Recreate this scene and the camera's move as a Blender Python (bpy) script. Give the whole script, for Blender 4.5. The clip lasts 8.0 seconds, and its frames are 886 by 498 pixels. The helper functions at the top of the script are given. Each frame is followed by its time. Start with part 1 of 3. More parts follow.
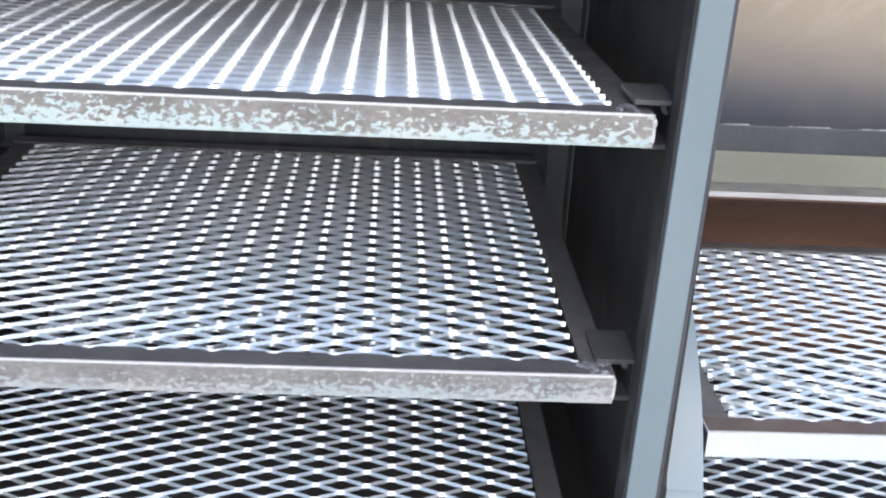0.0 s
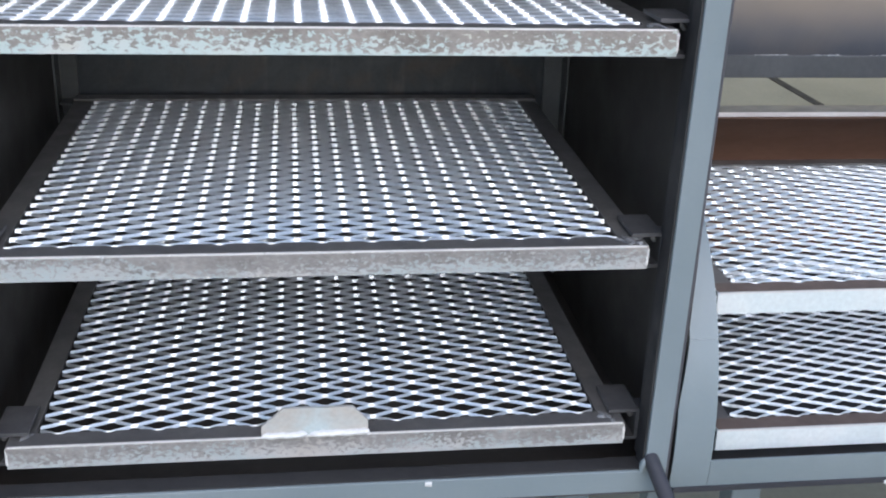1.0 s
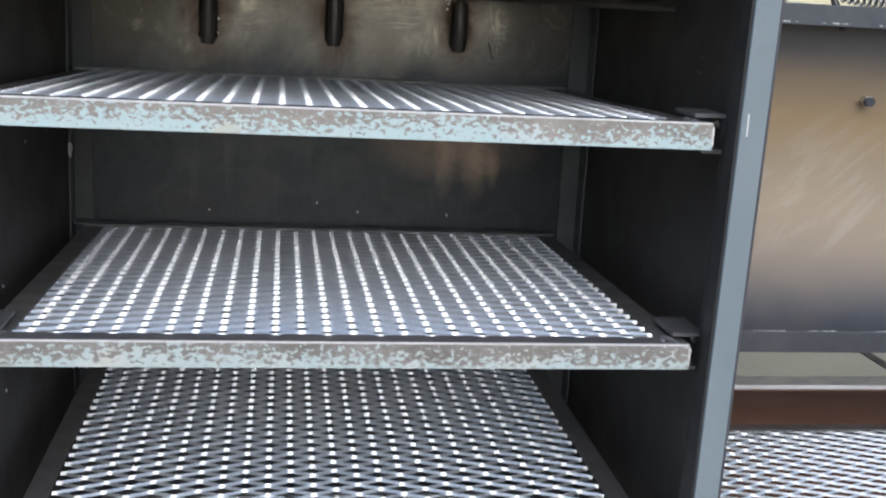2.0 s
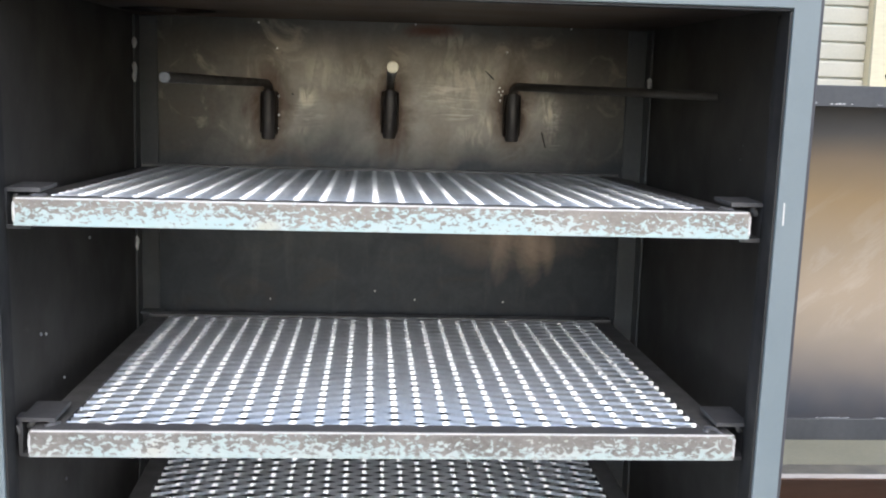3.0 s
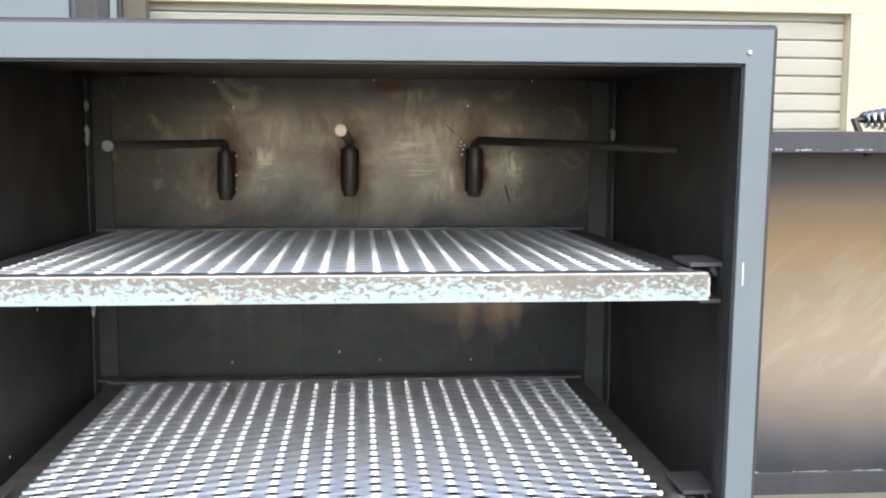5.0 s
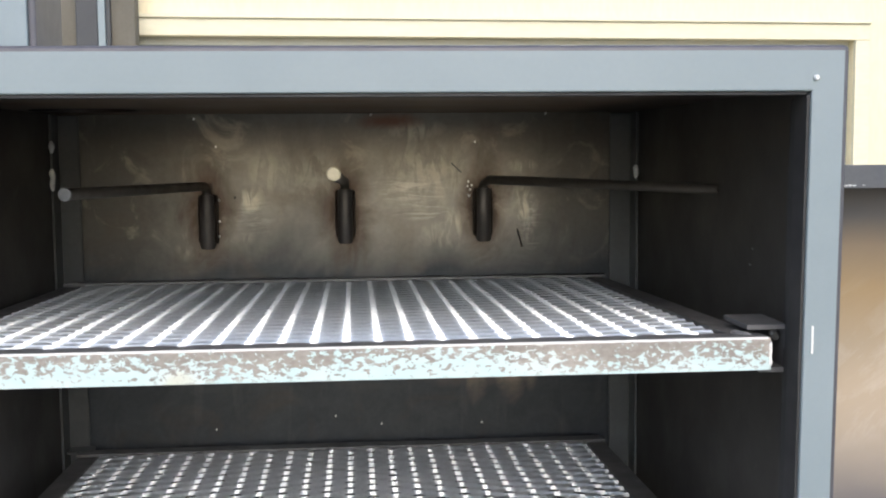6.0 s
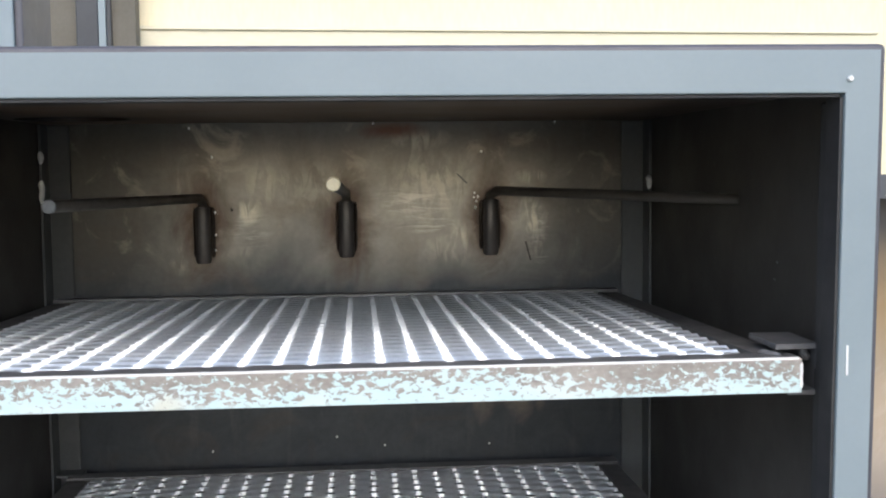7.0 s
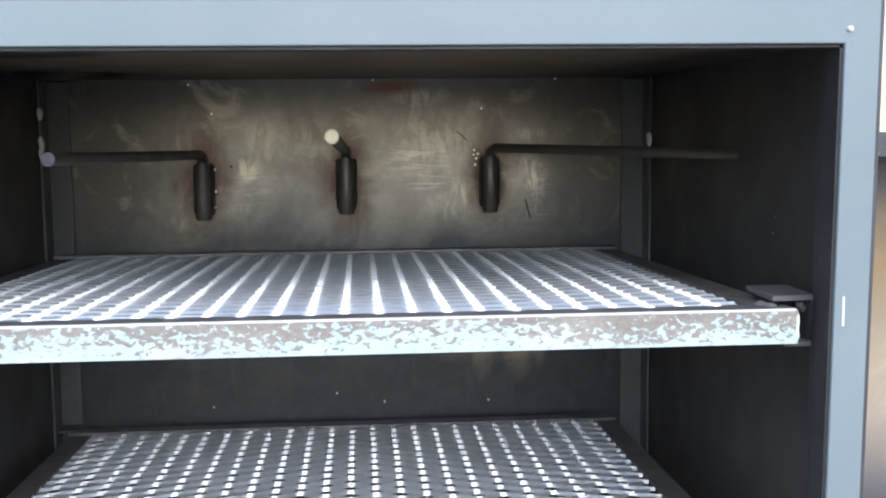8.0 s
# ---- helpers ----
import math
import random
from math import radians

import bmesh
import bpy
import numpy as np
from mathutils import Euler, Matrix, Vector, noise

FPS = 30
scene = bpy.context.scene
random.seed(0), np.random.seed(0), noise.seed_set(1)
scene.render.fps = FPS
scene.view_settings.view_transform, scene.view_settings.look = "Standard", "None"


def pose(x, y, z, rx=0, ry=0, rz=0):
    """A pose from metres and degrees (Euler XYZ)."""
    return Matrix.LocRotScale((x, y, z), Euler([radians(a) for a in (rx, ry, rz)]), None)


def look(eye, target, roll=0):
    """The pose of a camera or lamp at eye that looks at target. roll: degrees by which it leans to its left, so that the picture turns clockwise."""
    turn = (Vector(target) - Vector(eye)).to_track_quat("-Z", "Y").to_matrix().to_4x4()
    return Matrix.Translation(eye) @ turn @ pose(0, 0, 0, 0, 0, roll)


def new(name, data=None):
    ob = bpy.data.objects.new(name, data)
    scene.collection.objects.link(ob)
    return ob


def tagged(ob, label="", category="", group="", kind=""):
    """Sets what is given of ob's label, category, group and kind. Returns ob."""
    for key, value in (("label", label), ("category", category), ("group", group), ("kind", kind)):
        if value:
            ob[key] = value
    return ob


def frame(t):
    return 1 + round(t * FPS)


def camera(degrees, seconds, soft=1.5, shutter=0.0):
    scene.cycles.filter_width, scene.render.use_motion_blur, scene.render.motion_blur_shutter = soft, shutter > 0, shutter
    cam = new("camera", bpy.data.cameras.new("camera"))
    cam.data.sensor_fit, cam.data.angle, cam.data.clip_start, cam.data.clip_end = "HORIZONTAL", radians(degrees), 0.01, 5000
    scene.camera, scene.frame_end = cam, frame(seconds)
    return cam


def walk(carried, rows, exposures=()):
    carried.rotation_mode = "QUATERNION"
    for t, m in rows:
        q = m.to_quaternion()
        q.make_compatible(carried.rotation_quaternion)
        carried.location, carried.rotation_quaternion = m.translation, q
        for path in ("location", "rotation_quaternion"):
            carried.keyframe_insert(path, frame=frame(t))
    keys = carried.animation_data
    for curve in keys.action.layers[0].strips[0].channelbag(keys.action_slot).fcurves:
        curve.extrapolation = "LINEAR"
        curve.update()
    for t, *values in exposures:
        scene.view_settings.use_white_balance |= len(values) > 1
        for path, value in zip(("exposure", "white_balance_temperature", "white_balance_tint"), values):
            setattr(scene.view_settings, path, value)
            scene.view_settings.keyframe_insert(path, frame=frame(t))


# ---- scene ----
cam = camera(44.0, 8.0, 2.0, 0.12)
PATH = [
    (0, (0.1486, -0.8222, 1.3780), (0.2568, 1.0344, 0.6423), 3.24),
    (0.5, (0.0318, -0.9796, 1.3545), (0.2409, 0.8621, 0.6034), 2.25),
    (1, (-0.0208, -1.0414, 1.3670), (0.2432, 0.7941, 0.6178), 1.99),
    (1.5, (-0.0710, -1.0400, 1.4458), (0.2648, 0.8258, 0.8086), 2.58),
    (2, (-0.0674, -1.0337, 1.5035), (0.2304, 0.8940, 1.0614), 3.13),
    (2.2, (-0.0604, -1.0393, 1.5127), (0.2071, 0.9070, 1.1377), 3.15),
    (3.3, (-0.0073, -1.0552, 1.5235), (0.0941, 0.9185, 1.2163), 0.90),
    (3.5, (-0.0039, -1.0505, 1.5261), (0.0894, 0.9214, 1.2053), 0.58),
    (4, (-0.0077, -1.0541, 1.5357), (0.1056, 0.9207, 1.2404), 0.40),
    (4.5, (-0.0051, -1.0466, 1.5393), (0.1499, 0.9303, 1.2787), 0.68),
    (4.7, (0.0068, -1.0417, 1.5416), (0.1640, 0.9363, 1.2907), 0.50),
    (5.8, (0.0292, -0.8906, 1.5538), (0.1778, 1.0942, 1.3575), -0.46),
    (6, (0.0213, -0.8552, 1.5531), (0.1803, 1.1303, 1.3727), -0.50),
    (6.5, (0.0227, -0.8100, 1.5548), (0.1760, 1.1790, 1.4120), -0.64),
    (7, (0.0234, -0.7970, 1.5492), (0.1766, 1.1910, 1.3923), -0.65),
    (7.5, (0.0229, -0.8005, 1.5379), (0.1761, 1.1841, 1.3431), -0.70),
    (8, (0.0257, -0.8000, 1.5382), (0.1748, 1.1824, 1.3194), -0.57),
]
EXPOSURES = [(0.0, 1.14, 6050, 10), (0.5, 0.86, 6000, 10), (1.0, 0.71, 5950, 10), (2.2, 0.66, 6150, 10), (3.5, 1.28, 6300, 10), (6.0, 1.27, 6500, 10), (7.0, 1.24, 6250, 10), (8.0, 1.4, 5900, 10)]
walk(cam, [(t, look(eye, target, roll)) for t, eye, target, roll in PATH], EXPOSURES)

# ---- world and light ----
world = bpy.data.worlds.new("world")
scene.world = world
world.use_nodes = True
wn = world.node_tree
sky = wn.nodes.new("ShaderNodeTexSky")
sky.sky_type = 'NISHITA'
sky.sun_disc = False
sky.sun_elevation = radians(42)
sky.sun_rotation = radians(176)
sky.dust_density = 2.0
wn.nodes["Background"].inputs["Strength"].default_value = 0.15
wn.links.new(sky.outputs[0], wn.nodes["Background"].inputs["Color"])
sun = new("sun", bpy.data.lights.new("sun", 'SUN'))
sun.data.energy = 0.55
sun.data.angle = radians(60)
sun.data.color = (1.0, 0.97, 0.93)
sun.matrix_world = look((0.5, -7.0, 6.6), (0, 0, 0))


# ---- materials ----
def nodes_of(name):
    m = bpy.data.materials.new(name)
    m.use_nodes = True
    nt = m.node_tree
    return m, nt, nt.nodes["Principled BSDF"]


def add(nt, kind, **values):
    n = nt.nodes.new(kind)
    for key, v in values.items():
        n.inputs[key.replace("_", " ")].default_value = v
    return n


def ramp(nt, fac, stops):
    r = nt.nodes.new("ShaderNodeValToRGB")
    els = r.color_ramp.elements
    while len(els) < len(stops):
        els.new(0.5)
    for e, (p, c) in zip(els, stops):
        e.position = p
        e.color = (*c, 1) if len(c) == 3 else c
    nt.links.new(fac, r.inputs[0])
    return r.outputs[0]


def grey(v):
    return (v, v, v)


def noise_of(nt, vec, scale, detail=6, rough=0.55, distort=0.0):
    n = add(nt, "ShaderNodeTexNoise", Scale=scale, Detail=detail, Roughness=rough, Distortion=distort)
    nt.links.new(vec, n.inputs["Vector"])
    return n.outputs["Fac"]


def mix(nt, fac, a, b, mode='MIX'):
    n = nt.nodes.new("ShaderNodeMix")
    n.data_type, n.blend_type = 'RGBA', mode
    for sock, v in ((n.inputs[0], fac), (n.inputs[6], a), (n.inputs[7], b)):
        if isinstance(v, bpy.types.NodeSocket):
            nt.links.new(v, sock)
        else:
            sock.default_value = v if isinstance(v, (int, float)) else (*v, 1)
    return n.outputs[2]


def coords(nt, shift=True, stretch=(1, 1, 1)):
    """Object coordinates, moved by a random amount for each object."""
    tc = nt.nodes.new("ShaderNodeTexCoord")
    mp = nt.nodes.new("ShaderNodeMapping")
    mp.inputs["Scale"].default_value = stretch
    nt.links.new(tc.outputs["Object"], mp.inputs["Vector"])
    if shift:
        info = nt.nodes.new("ShaderNodeObjectInfo")
        mul = nt.nodes.new("ShaderNodeMath")
        mul.operation = 'MULTIPLY'
        mul.inputs[1].default_value = 37.0
        nt.links.new(info.outputs["Random"], mul.inputs[0])
        cmb = nt.nodes.new("ShaderNodeCombineXYZ")
        nt.links.new(mul.outputs[0], cmb.inputs[0])
        nt.links.new(mul.outputs[0], cmb.inputs[2])
        nt.links.new(cmb.outputs[0], mp.inputs["Location"])
    return mp.outputs[0]


def bump(nt, bsdf, height, strength, distance=0.001):
    b = add(nt, "ShaderNodeBump", Strength=strength, Distance=distance)
    nt.links.new(height, b.inputs["Height"])
    nt.links.new(b.outputs[0], bsdf.inputs["Normal"])


def surface(name, c1, c2, rough=(0.4, 0.6), metal=0.0, scale=8.0, fine=120.0, relief=0.15, stretch=(1, 1, 1), spots=None, spot_scale=30.0, spot_at=0.62, grain=0.35):
    """Two colours blended by a large noise, broken by a fine one, with optional stains."""
    m, nt, b = nodes_of(name)
    v = coords(nt, stretch=stretch)
    big = noise_of(nt, v, scale, 5, 0.6, 0.4)
    small = noise_of(nt, v, fine, 4, 0.6)
    col = ramp(nt, big, [(0.3, c1), (0.7, c2)])
    col = mix(nt, grain, col, ramp(nt, small, [(0.25, grey(0.55)), (0.75, grey(1.0))]), 'MULTIPLY')
    if spots:
        sp = noise_of(nt, v, spot_scale, 6, 0.6, 0.8)
        col = mix(nt, ramp(nt, sp, [(spot_at, grey(0)), (spot_at + 0.08, grey(1))]), col, spots)
    nt.links.new(col, b.inputs["Base Color"])
    nt.links.new(ramp(nt, noise_of(nt, v, scale * 2.3, 5), [(0.3, grey(rough[0])), (0.7, grey(rough[1]))]), b.inputs["Roughness"])
    b.inputs["Metallic"].default_value = metal
    if relief:
        bump(nt, b, small, relief)
    return m


def flaked_zinc(name, steel, flake, amount, scale=70.0, warm=0.66):
    """Bare rolled steel with a broken skin of pale zinc over it."""
    m, nt, b = nodes_of(name)
    v = coords(nt, stretch=(0.62, 1, 1))
    patch = noise_of(nt, v, scale, 5, 0.64, 0.4)
    area = noise_of(nt, v, 9.0, 3, 0.5)
    tc = nt.nodes.new("ShaderNodeTexCoord")
    sep = nt.nodes.new("ShaderNodeSeparateXYZ")
    nt.links.new(tc.outputs["Generated"], sep.inputs[0])
    addn = nt.nodes.new("ShaderNodeMath")
    addn.operation = 'MULTIPLY_ADD'
    addn.inputs[1].default_value = 0.35
    nt.links.new(area, addn.inputs[0])
    nt.links.new(patch, addn.inputs[2])
    low = nt.nodes.new("ShaderNodeMath")
    low.operation = 'MULTIPLY_ADD'
    low.inputs[1].default_value = -0.17
    nt.links.new(sep.outputs["Z"], low.inputs[0])
    nt.links.new(addn.outputs[0], low.inputs[2])
    edge = 0.645 - amount
    fac = ramp(nt, low.outputs[0], [(edge, grey(0)), (edge + 0.02, grey(1))])
    hem = nt.nodes.new("ShaderNodeMath")
    hem.operation = 'MULTIPLY_ADD'
    hem.inputs[1].default_value = 0.35
    nt.links.new(patch, hem.inputs[0])
    nt.links.new(sep.outputs["Z"], hem.inputs[2])
    fac = mix(nt, ramp(nt, hem.outputs[0], [(0.20, grey(0.6)), (0.29, grey(0))]), fac, (1, 1, 1))
    fine = noise_of(nt, v, 260.0, 4)
    under = mix(nt, ramp(nt, noise_of(nt, v, 24.0, 5), [(0.35, grey(0)), (0.7, grey(1))]), steel, [c * 1.5 for c in steel])
    under = mix(nt, 0.5, under, ramp(nt, fine, [(0.3, grey(0.5)), (0.7, grey(1.0))]), 'MULTIPLY')
    tint = ramp(nt, noise_of(nt, v, 13.0, 3), [(0.35, flake), (0.5, [flake[0] * 0.87, flake[1] * 0.975, flake[2]]), (0.62, flake), (0.72, [flake[0], flake[1] * (0.5 + warm / 2), flake[2] * warm])])
    nt.links.new(mix(nt, fac, under, tint), b.inputs["Base Color"])
    nt.links.new(ramp(nt, fac, [(0, grey(0.42)), (1, grey(0.5))]), b.inputs["Roughness"])
    nt.links.new(ramp(nt, fac, [(0, grey(0.6)), (1, grey(0.1))]), b.inputs["Metallic"])
    bump(nt, b, fac, 0.35, 0.0006)
    return m


PAINT = surface("primer_paint", (0.183, 0.224, 0.245), (0.216, 0.257, 0.277), (0.30, 0.42), 0.0, 5.0, 260.0, 0.03, grain=0.08)
PAINT_EDGE = surface("dark_edge_paint", (0.03, 0.032, 0.04), (0.05, 0.05, 0.06), (0.4, 0.6), 0.0, 9.0)
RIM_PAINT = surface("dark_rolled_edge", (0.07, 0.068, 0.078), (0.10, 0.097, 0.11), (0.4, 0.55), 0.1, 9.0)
SOOT = surface("black_soot", (0.022, 0.022, 0.024), (0.034, 0.033, 0.034), (0.5, 0.75), 0.0, 9.0)
BLACK = surface("sooted_steel", (0.042, 0.039, 0.037), (0.064, 0.058, 0.053), (0.42, 0.62), 0.15, 4.0, 90.0, 0.2, spots=(0.075, 0.069, 0.063), spot_scale=22.0, spot_at=0.66)
RAIL = surface("mill_scale_steel", (0.095, 0.097, 0.104), (0.15, 0.15, 0.156), (0.4, 0.6), 0.5, 12.0, 180.0, 0.15)
FLANGE = surface("dark_bar_steel", (0.145, 0.145, 0.15), (0.22, 0.215, 0.21), (0.38, 0.6), 0.5, 14.0, 200.0, 0.2)
BROWN_FLANGE = surface("brown_bar_steel", (0.13, 0.10, 0.088), (0.20, 0.155, 0.135), (0.45, 0.65), 0.3, 14.0, 200.0, 0.2)
MESH_STEEL = surface("bright_mesh_steel", (0.63, 0.665, 0.68), (0.72, 0.745, 0.755), (0.36, 0.47), 0.78, 12.0, 220.0, 0.1)
BAR = flaked_zinc("flaked_zinc_steel", (0.28, 0.257, 0.237), (0.50, 0.57, 0.56), 0.05, 225.0)
BAR_WORN = flaked_zinc("worn_zinc_steel", (0.28, 0.26, 0.245), (0.53, 0.56, 0.535), 0.045, 210.0, 0.8)
BAR_FINE = flaked_zinc("thin_zinc_steel", (0.34, 0.325, 0.32), (0.46, 0.455, 0.45), 0.04, 240.0, 0.9)
BRIGHT_BAR = surface("bright_zinc_bar", (0.66, 0.75, 0.77), (0.80, 0.83, 0.83), (0.4, 0.55), 0.15, 7.0, 160.0, 0.15, spots=(0.3, 0.22, 0.16), spot_scale=9.0, spot_at=0.68)
WELD = surface("weld_metal", (0.66, 0.66, 0.66), (0.80, 0.80, 0.78), (0.35, 0.5), 0.15, 60.0, 300.0, 0.3)
TAB = surface("cut_plate", (0.58, 0.67, 0.69), (0.56, 0.49, 0.43), (0.35, 0.5), 0.25, 14.0, 200.0, 0.1)
HANGER = surface("dull_bar_steel", (0.088, 0.078, 0.068), (0.135, 0.12, 0.104), (0.4, 0.6), 0.4, 18.0, 200.0, 0.2)
PIPE = surface("burnt_pipe", (0.05, 0.045, 0.042), (0.09, 0.08, 0.075), (0.3, 0.5), 0.6, 20.0, 200.0, 0.2)
BURNT = surface("burnt_weld", (0.030, 0.021, 0.016), (0.058, 0.038, 0.027), (0.45, 0.65), 0.2, 60.0, 300.0, 0.3)
SLEEVE = surface("grey_pipe_sleeve", (0.12, 0.112, 0.11), (0.18, 0.165, 0.16), (0.32, 0.5), 0.5, 40.0, 260.0, 0.25, stretch=(1, 1, 0.4))
SPATTER = surface("bright_spatter", (0.92, 0.92, 0.90), (0.95, 0.95, 0.93), (0.3, 0.4), 0.9, 60.0, 300.0, 0.1)
STITCH = surface("grey_stitch_weld", (0.40, 0.41, 0.42), (0.52, 0.53, 0.53), (0.35, 0.5), 0.3, 60.0, 300.0, 0.3)
CUT_END = surface("cut_bar_end", (0.58, 0.50, 0.34), (0.70, 0.62, 0.44), (0.4, 0.5), 0.2, 60.0, 400.0, 0.1)
TAB_GREY = surface("grey_bar_end", (0.19, 0.197, 0.21), (0.25, 0.257, 0.27), (0.4, 0.5), 0.3, 60.0, 400.0, 0.1)
CHROME = surface("coil_chrome", (0.6, 0.6, 0.62), (0.75, 0.75, 0.76), (0.15, 0.25), 1.0, 20.0, 200.0, 0.05)
CREAM = surface("cream_wall_paint", (0.74, 0.65, 0.43), (0.79, 0.70, 0.49), (0.6, 0.8), 0.0, 1.2, 40.0, 0.1, stretch=(1, 1, 0.25))
TRIM_PAINT = surface("cream_timber_paint", (0.66, 0.61, 0.44), (0.70, 0.65, 0.49), (0.45, 0.6), 0.0, 3.0, 60.0, 0.08, stretch=(0.2, 1, 1))
SLAT_PAINT = surface("off_white_slat_paint", (0.47, 0.455, 0.385), (0.53, 0.515, 0.445), (0.45, 0.6), 0.0, 2.0, 90.0, 0.05)
JOINT = surface("black_joint_rubber", (0.010, 0.009, 0.008), (0.018, 0.016, 0.013), (0.7, 0.9), 0.0, 6.0)
TAUPE = surface("shaded_taupe_render", (0.115, 0.105, 0.083), (0.145, 0.132, 0.106), (0.7, 0.9), 0.0, 3.0, 60.0, 0.3)
CONCRETE = surface("concrete", (0.19, 0.182, 0.13), (0.25, 0.24, 0.178), (0.7, 0.9), 0.0, 0.7, 60.0, 0.3)
DARK_PIPE = surface("charcoal_downpipe_paint", (0.03, 0.032, 0.038), (0.042, 0.044, 0.05), (0.35, 0.5), 0.0, 6.0)
RUST = surface("brown_rusted_steel", (0.135, 0.068, 0.043), (0.19, 0.10, 0.066), (0.55, 0.75), 0.1, 9.0, 150.0, 0.25, stretch=(0.4, 1, 1))


def back_panel_steel():
    """Bare sheet with heat colours, rub marks, burn marks round the three welded pipes, and painted sheen and shade."""
    m, nt, b = nodes_of("heat_stained_sheet")
    v = coords(nt, False)
    tc = nt.nodes.new("ShaderNodeTexCoord")
    big = noise_of(nt, v, 3.0, 4, 0.6, 0.6)
    mid = noise_of(nt, v, 16.0, 7, 0.66, 1.1)
    fine = noise_of(nt, v, 150.0, 4)
    col = ramp(nt, big, [(0.3, (0.25, 0.228, 0.20)), (0.5, (0.39, 0.366, 0.325)), (0.7, (0.30, 0.28, 0.248))])

    def blot(px, pz, rx, rz, inner, outer, wobble=1.5):
        sub = nt.nodes.new("ShaderNodeVectorMath")
        sub.operation = 'SUBTRACT'
        sub.inputs[1].default_value = (px, 0, pz)
        nt.links.new(tc.outputs["Object"], sub.inputs[0])
        sc = nt.nodes.new("ShaderNodeVectorMath")
        sc.operation = 'MULTIPLY'
        sc.inputs[1].default_value = (1 / rx, 0, 1 / rz)
        nt.links.new(sub.outputs[0], sc.inputs[0])
        ln = nt.nodes.new("ShaderNodeVectorMath")
        ln.operation = 'LENGTH'
        nt.links.new(sc.outputs[0], ln.inputs[0])
        wob = nt.nodes.new("ShaderNodeMath")
        wob.operation = 'MULTIPLY_ADD'
        wob.inputs[1].default_value = wobble
        nt.links.new(mid, wob.inputs[0])
        nt.links.new(ln.outputs["Value"], wob.inputs[2])
        half_n = nt.nodes.new("ShaderNodeMath")
        half_n.operation = 'MULTIPLY'
        half_n.inputs[1].default_value = 0.5
        nt.links.new(wob.outputs[0], half_n.inputs[0])
        lift = (wobble - 0.9) * 0.5
        return ramp(nt, half_n.outputs[0], [((inner + lift) / 2, grey(1)), ((outer + lift) / 2, grey(0))])

    def faded(fac, k):
        f = nt.nodes.new("ShaderNodeMath")
        f.operation = 'MULTIPLY'
        f.inputs[1].default_value = k
        nt.links.new(fac, f.inputs[0])
        return f.outputs[0]

    # both ends and the top darkened: the shade there is put into the colour
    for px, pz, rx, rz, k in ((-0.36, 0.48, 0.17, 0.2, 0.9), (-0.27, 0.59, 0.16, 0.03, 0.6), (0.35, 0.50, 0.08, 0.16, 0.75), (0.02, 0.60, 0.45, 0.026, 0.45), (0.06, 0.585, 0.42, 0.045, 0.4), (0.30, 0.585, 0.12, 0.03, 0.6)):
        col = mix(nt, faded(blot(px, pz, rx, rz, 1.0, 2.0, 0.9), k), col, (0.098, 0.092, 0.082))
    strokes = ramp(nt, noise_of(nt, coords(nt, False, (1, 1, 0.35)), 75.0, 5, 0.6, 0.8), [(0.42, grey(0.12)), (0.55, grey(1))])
    # bright patches: the sheet's sheen put into the colour, broken by rubbed strokes
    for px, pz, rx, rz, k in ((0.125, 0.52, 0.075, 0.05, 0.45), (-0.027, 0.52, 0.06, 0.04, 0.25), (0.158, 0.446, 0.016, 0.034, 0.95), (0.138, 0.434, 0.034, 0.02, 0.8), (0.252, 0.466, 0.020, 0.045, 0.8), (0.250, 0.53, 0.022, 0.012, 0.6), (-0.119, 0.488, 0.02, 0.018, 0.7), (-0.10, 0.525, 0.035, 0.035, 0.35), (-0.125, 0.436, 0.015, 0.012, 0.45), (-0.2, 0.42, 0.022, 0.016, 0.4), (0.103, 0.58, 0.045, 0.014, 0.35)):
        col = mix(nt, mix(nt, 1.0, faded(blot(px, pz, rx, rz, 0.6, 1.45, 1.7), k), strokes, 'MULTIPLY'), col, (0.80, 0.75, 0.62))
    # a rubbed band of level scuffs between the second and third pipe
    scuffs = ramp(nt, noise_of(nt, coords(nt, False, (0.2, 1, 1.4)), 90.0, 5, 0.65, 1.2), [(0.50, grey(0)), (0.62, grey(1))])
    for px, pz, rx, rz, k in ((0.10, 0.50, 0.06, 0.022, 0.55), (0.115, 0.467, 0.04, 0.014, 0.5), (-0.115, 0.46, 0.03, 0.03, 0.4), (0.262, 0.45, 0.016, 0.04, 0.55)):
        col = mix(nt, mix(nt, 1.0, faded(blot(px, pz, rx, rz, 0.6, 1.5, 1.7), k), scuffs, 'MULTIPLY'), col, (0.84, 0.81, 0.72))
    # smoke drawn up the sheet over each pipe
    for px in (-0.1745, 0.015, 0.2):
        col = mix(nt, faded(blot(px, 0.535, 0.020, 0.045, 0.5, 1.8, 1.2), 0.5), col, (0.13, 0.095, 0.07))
    col = mix(nt, ramp(nt, mid, [(0.56, grey(0)), (0.66, grey(0.3))]), col, (0.5, 0.45, 0.36))
    # lower down: blue-grey mill scale, with the racks' shade put into its colour
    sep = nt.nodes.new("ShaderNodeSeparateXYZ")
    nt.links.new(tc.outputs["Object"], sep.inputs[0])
    shade_line = nt.nodes.new("ShaderNodeMath")
    shade_line.operation = 'MULTIPLY_ADD'
    shade_line.inputs[1].default_value = 0.22
    nt.links.new(big, shade_line.inputs[0])
    nt.links.new(sep.outputs["Z"], shade_line.inputs[2])
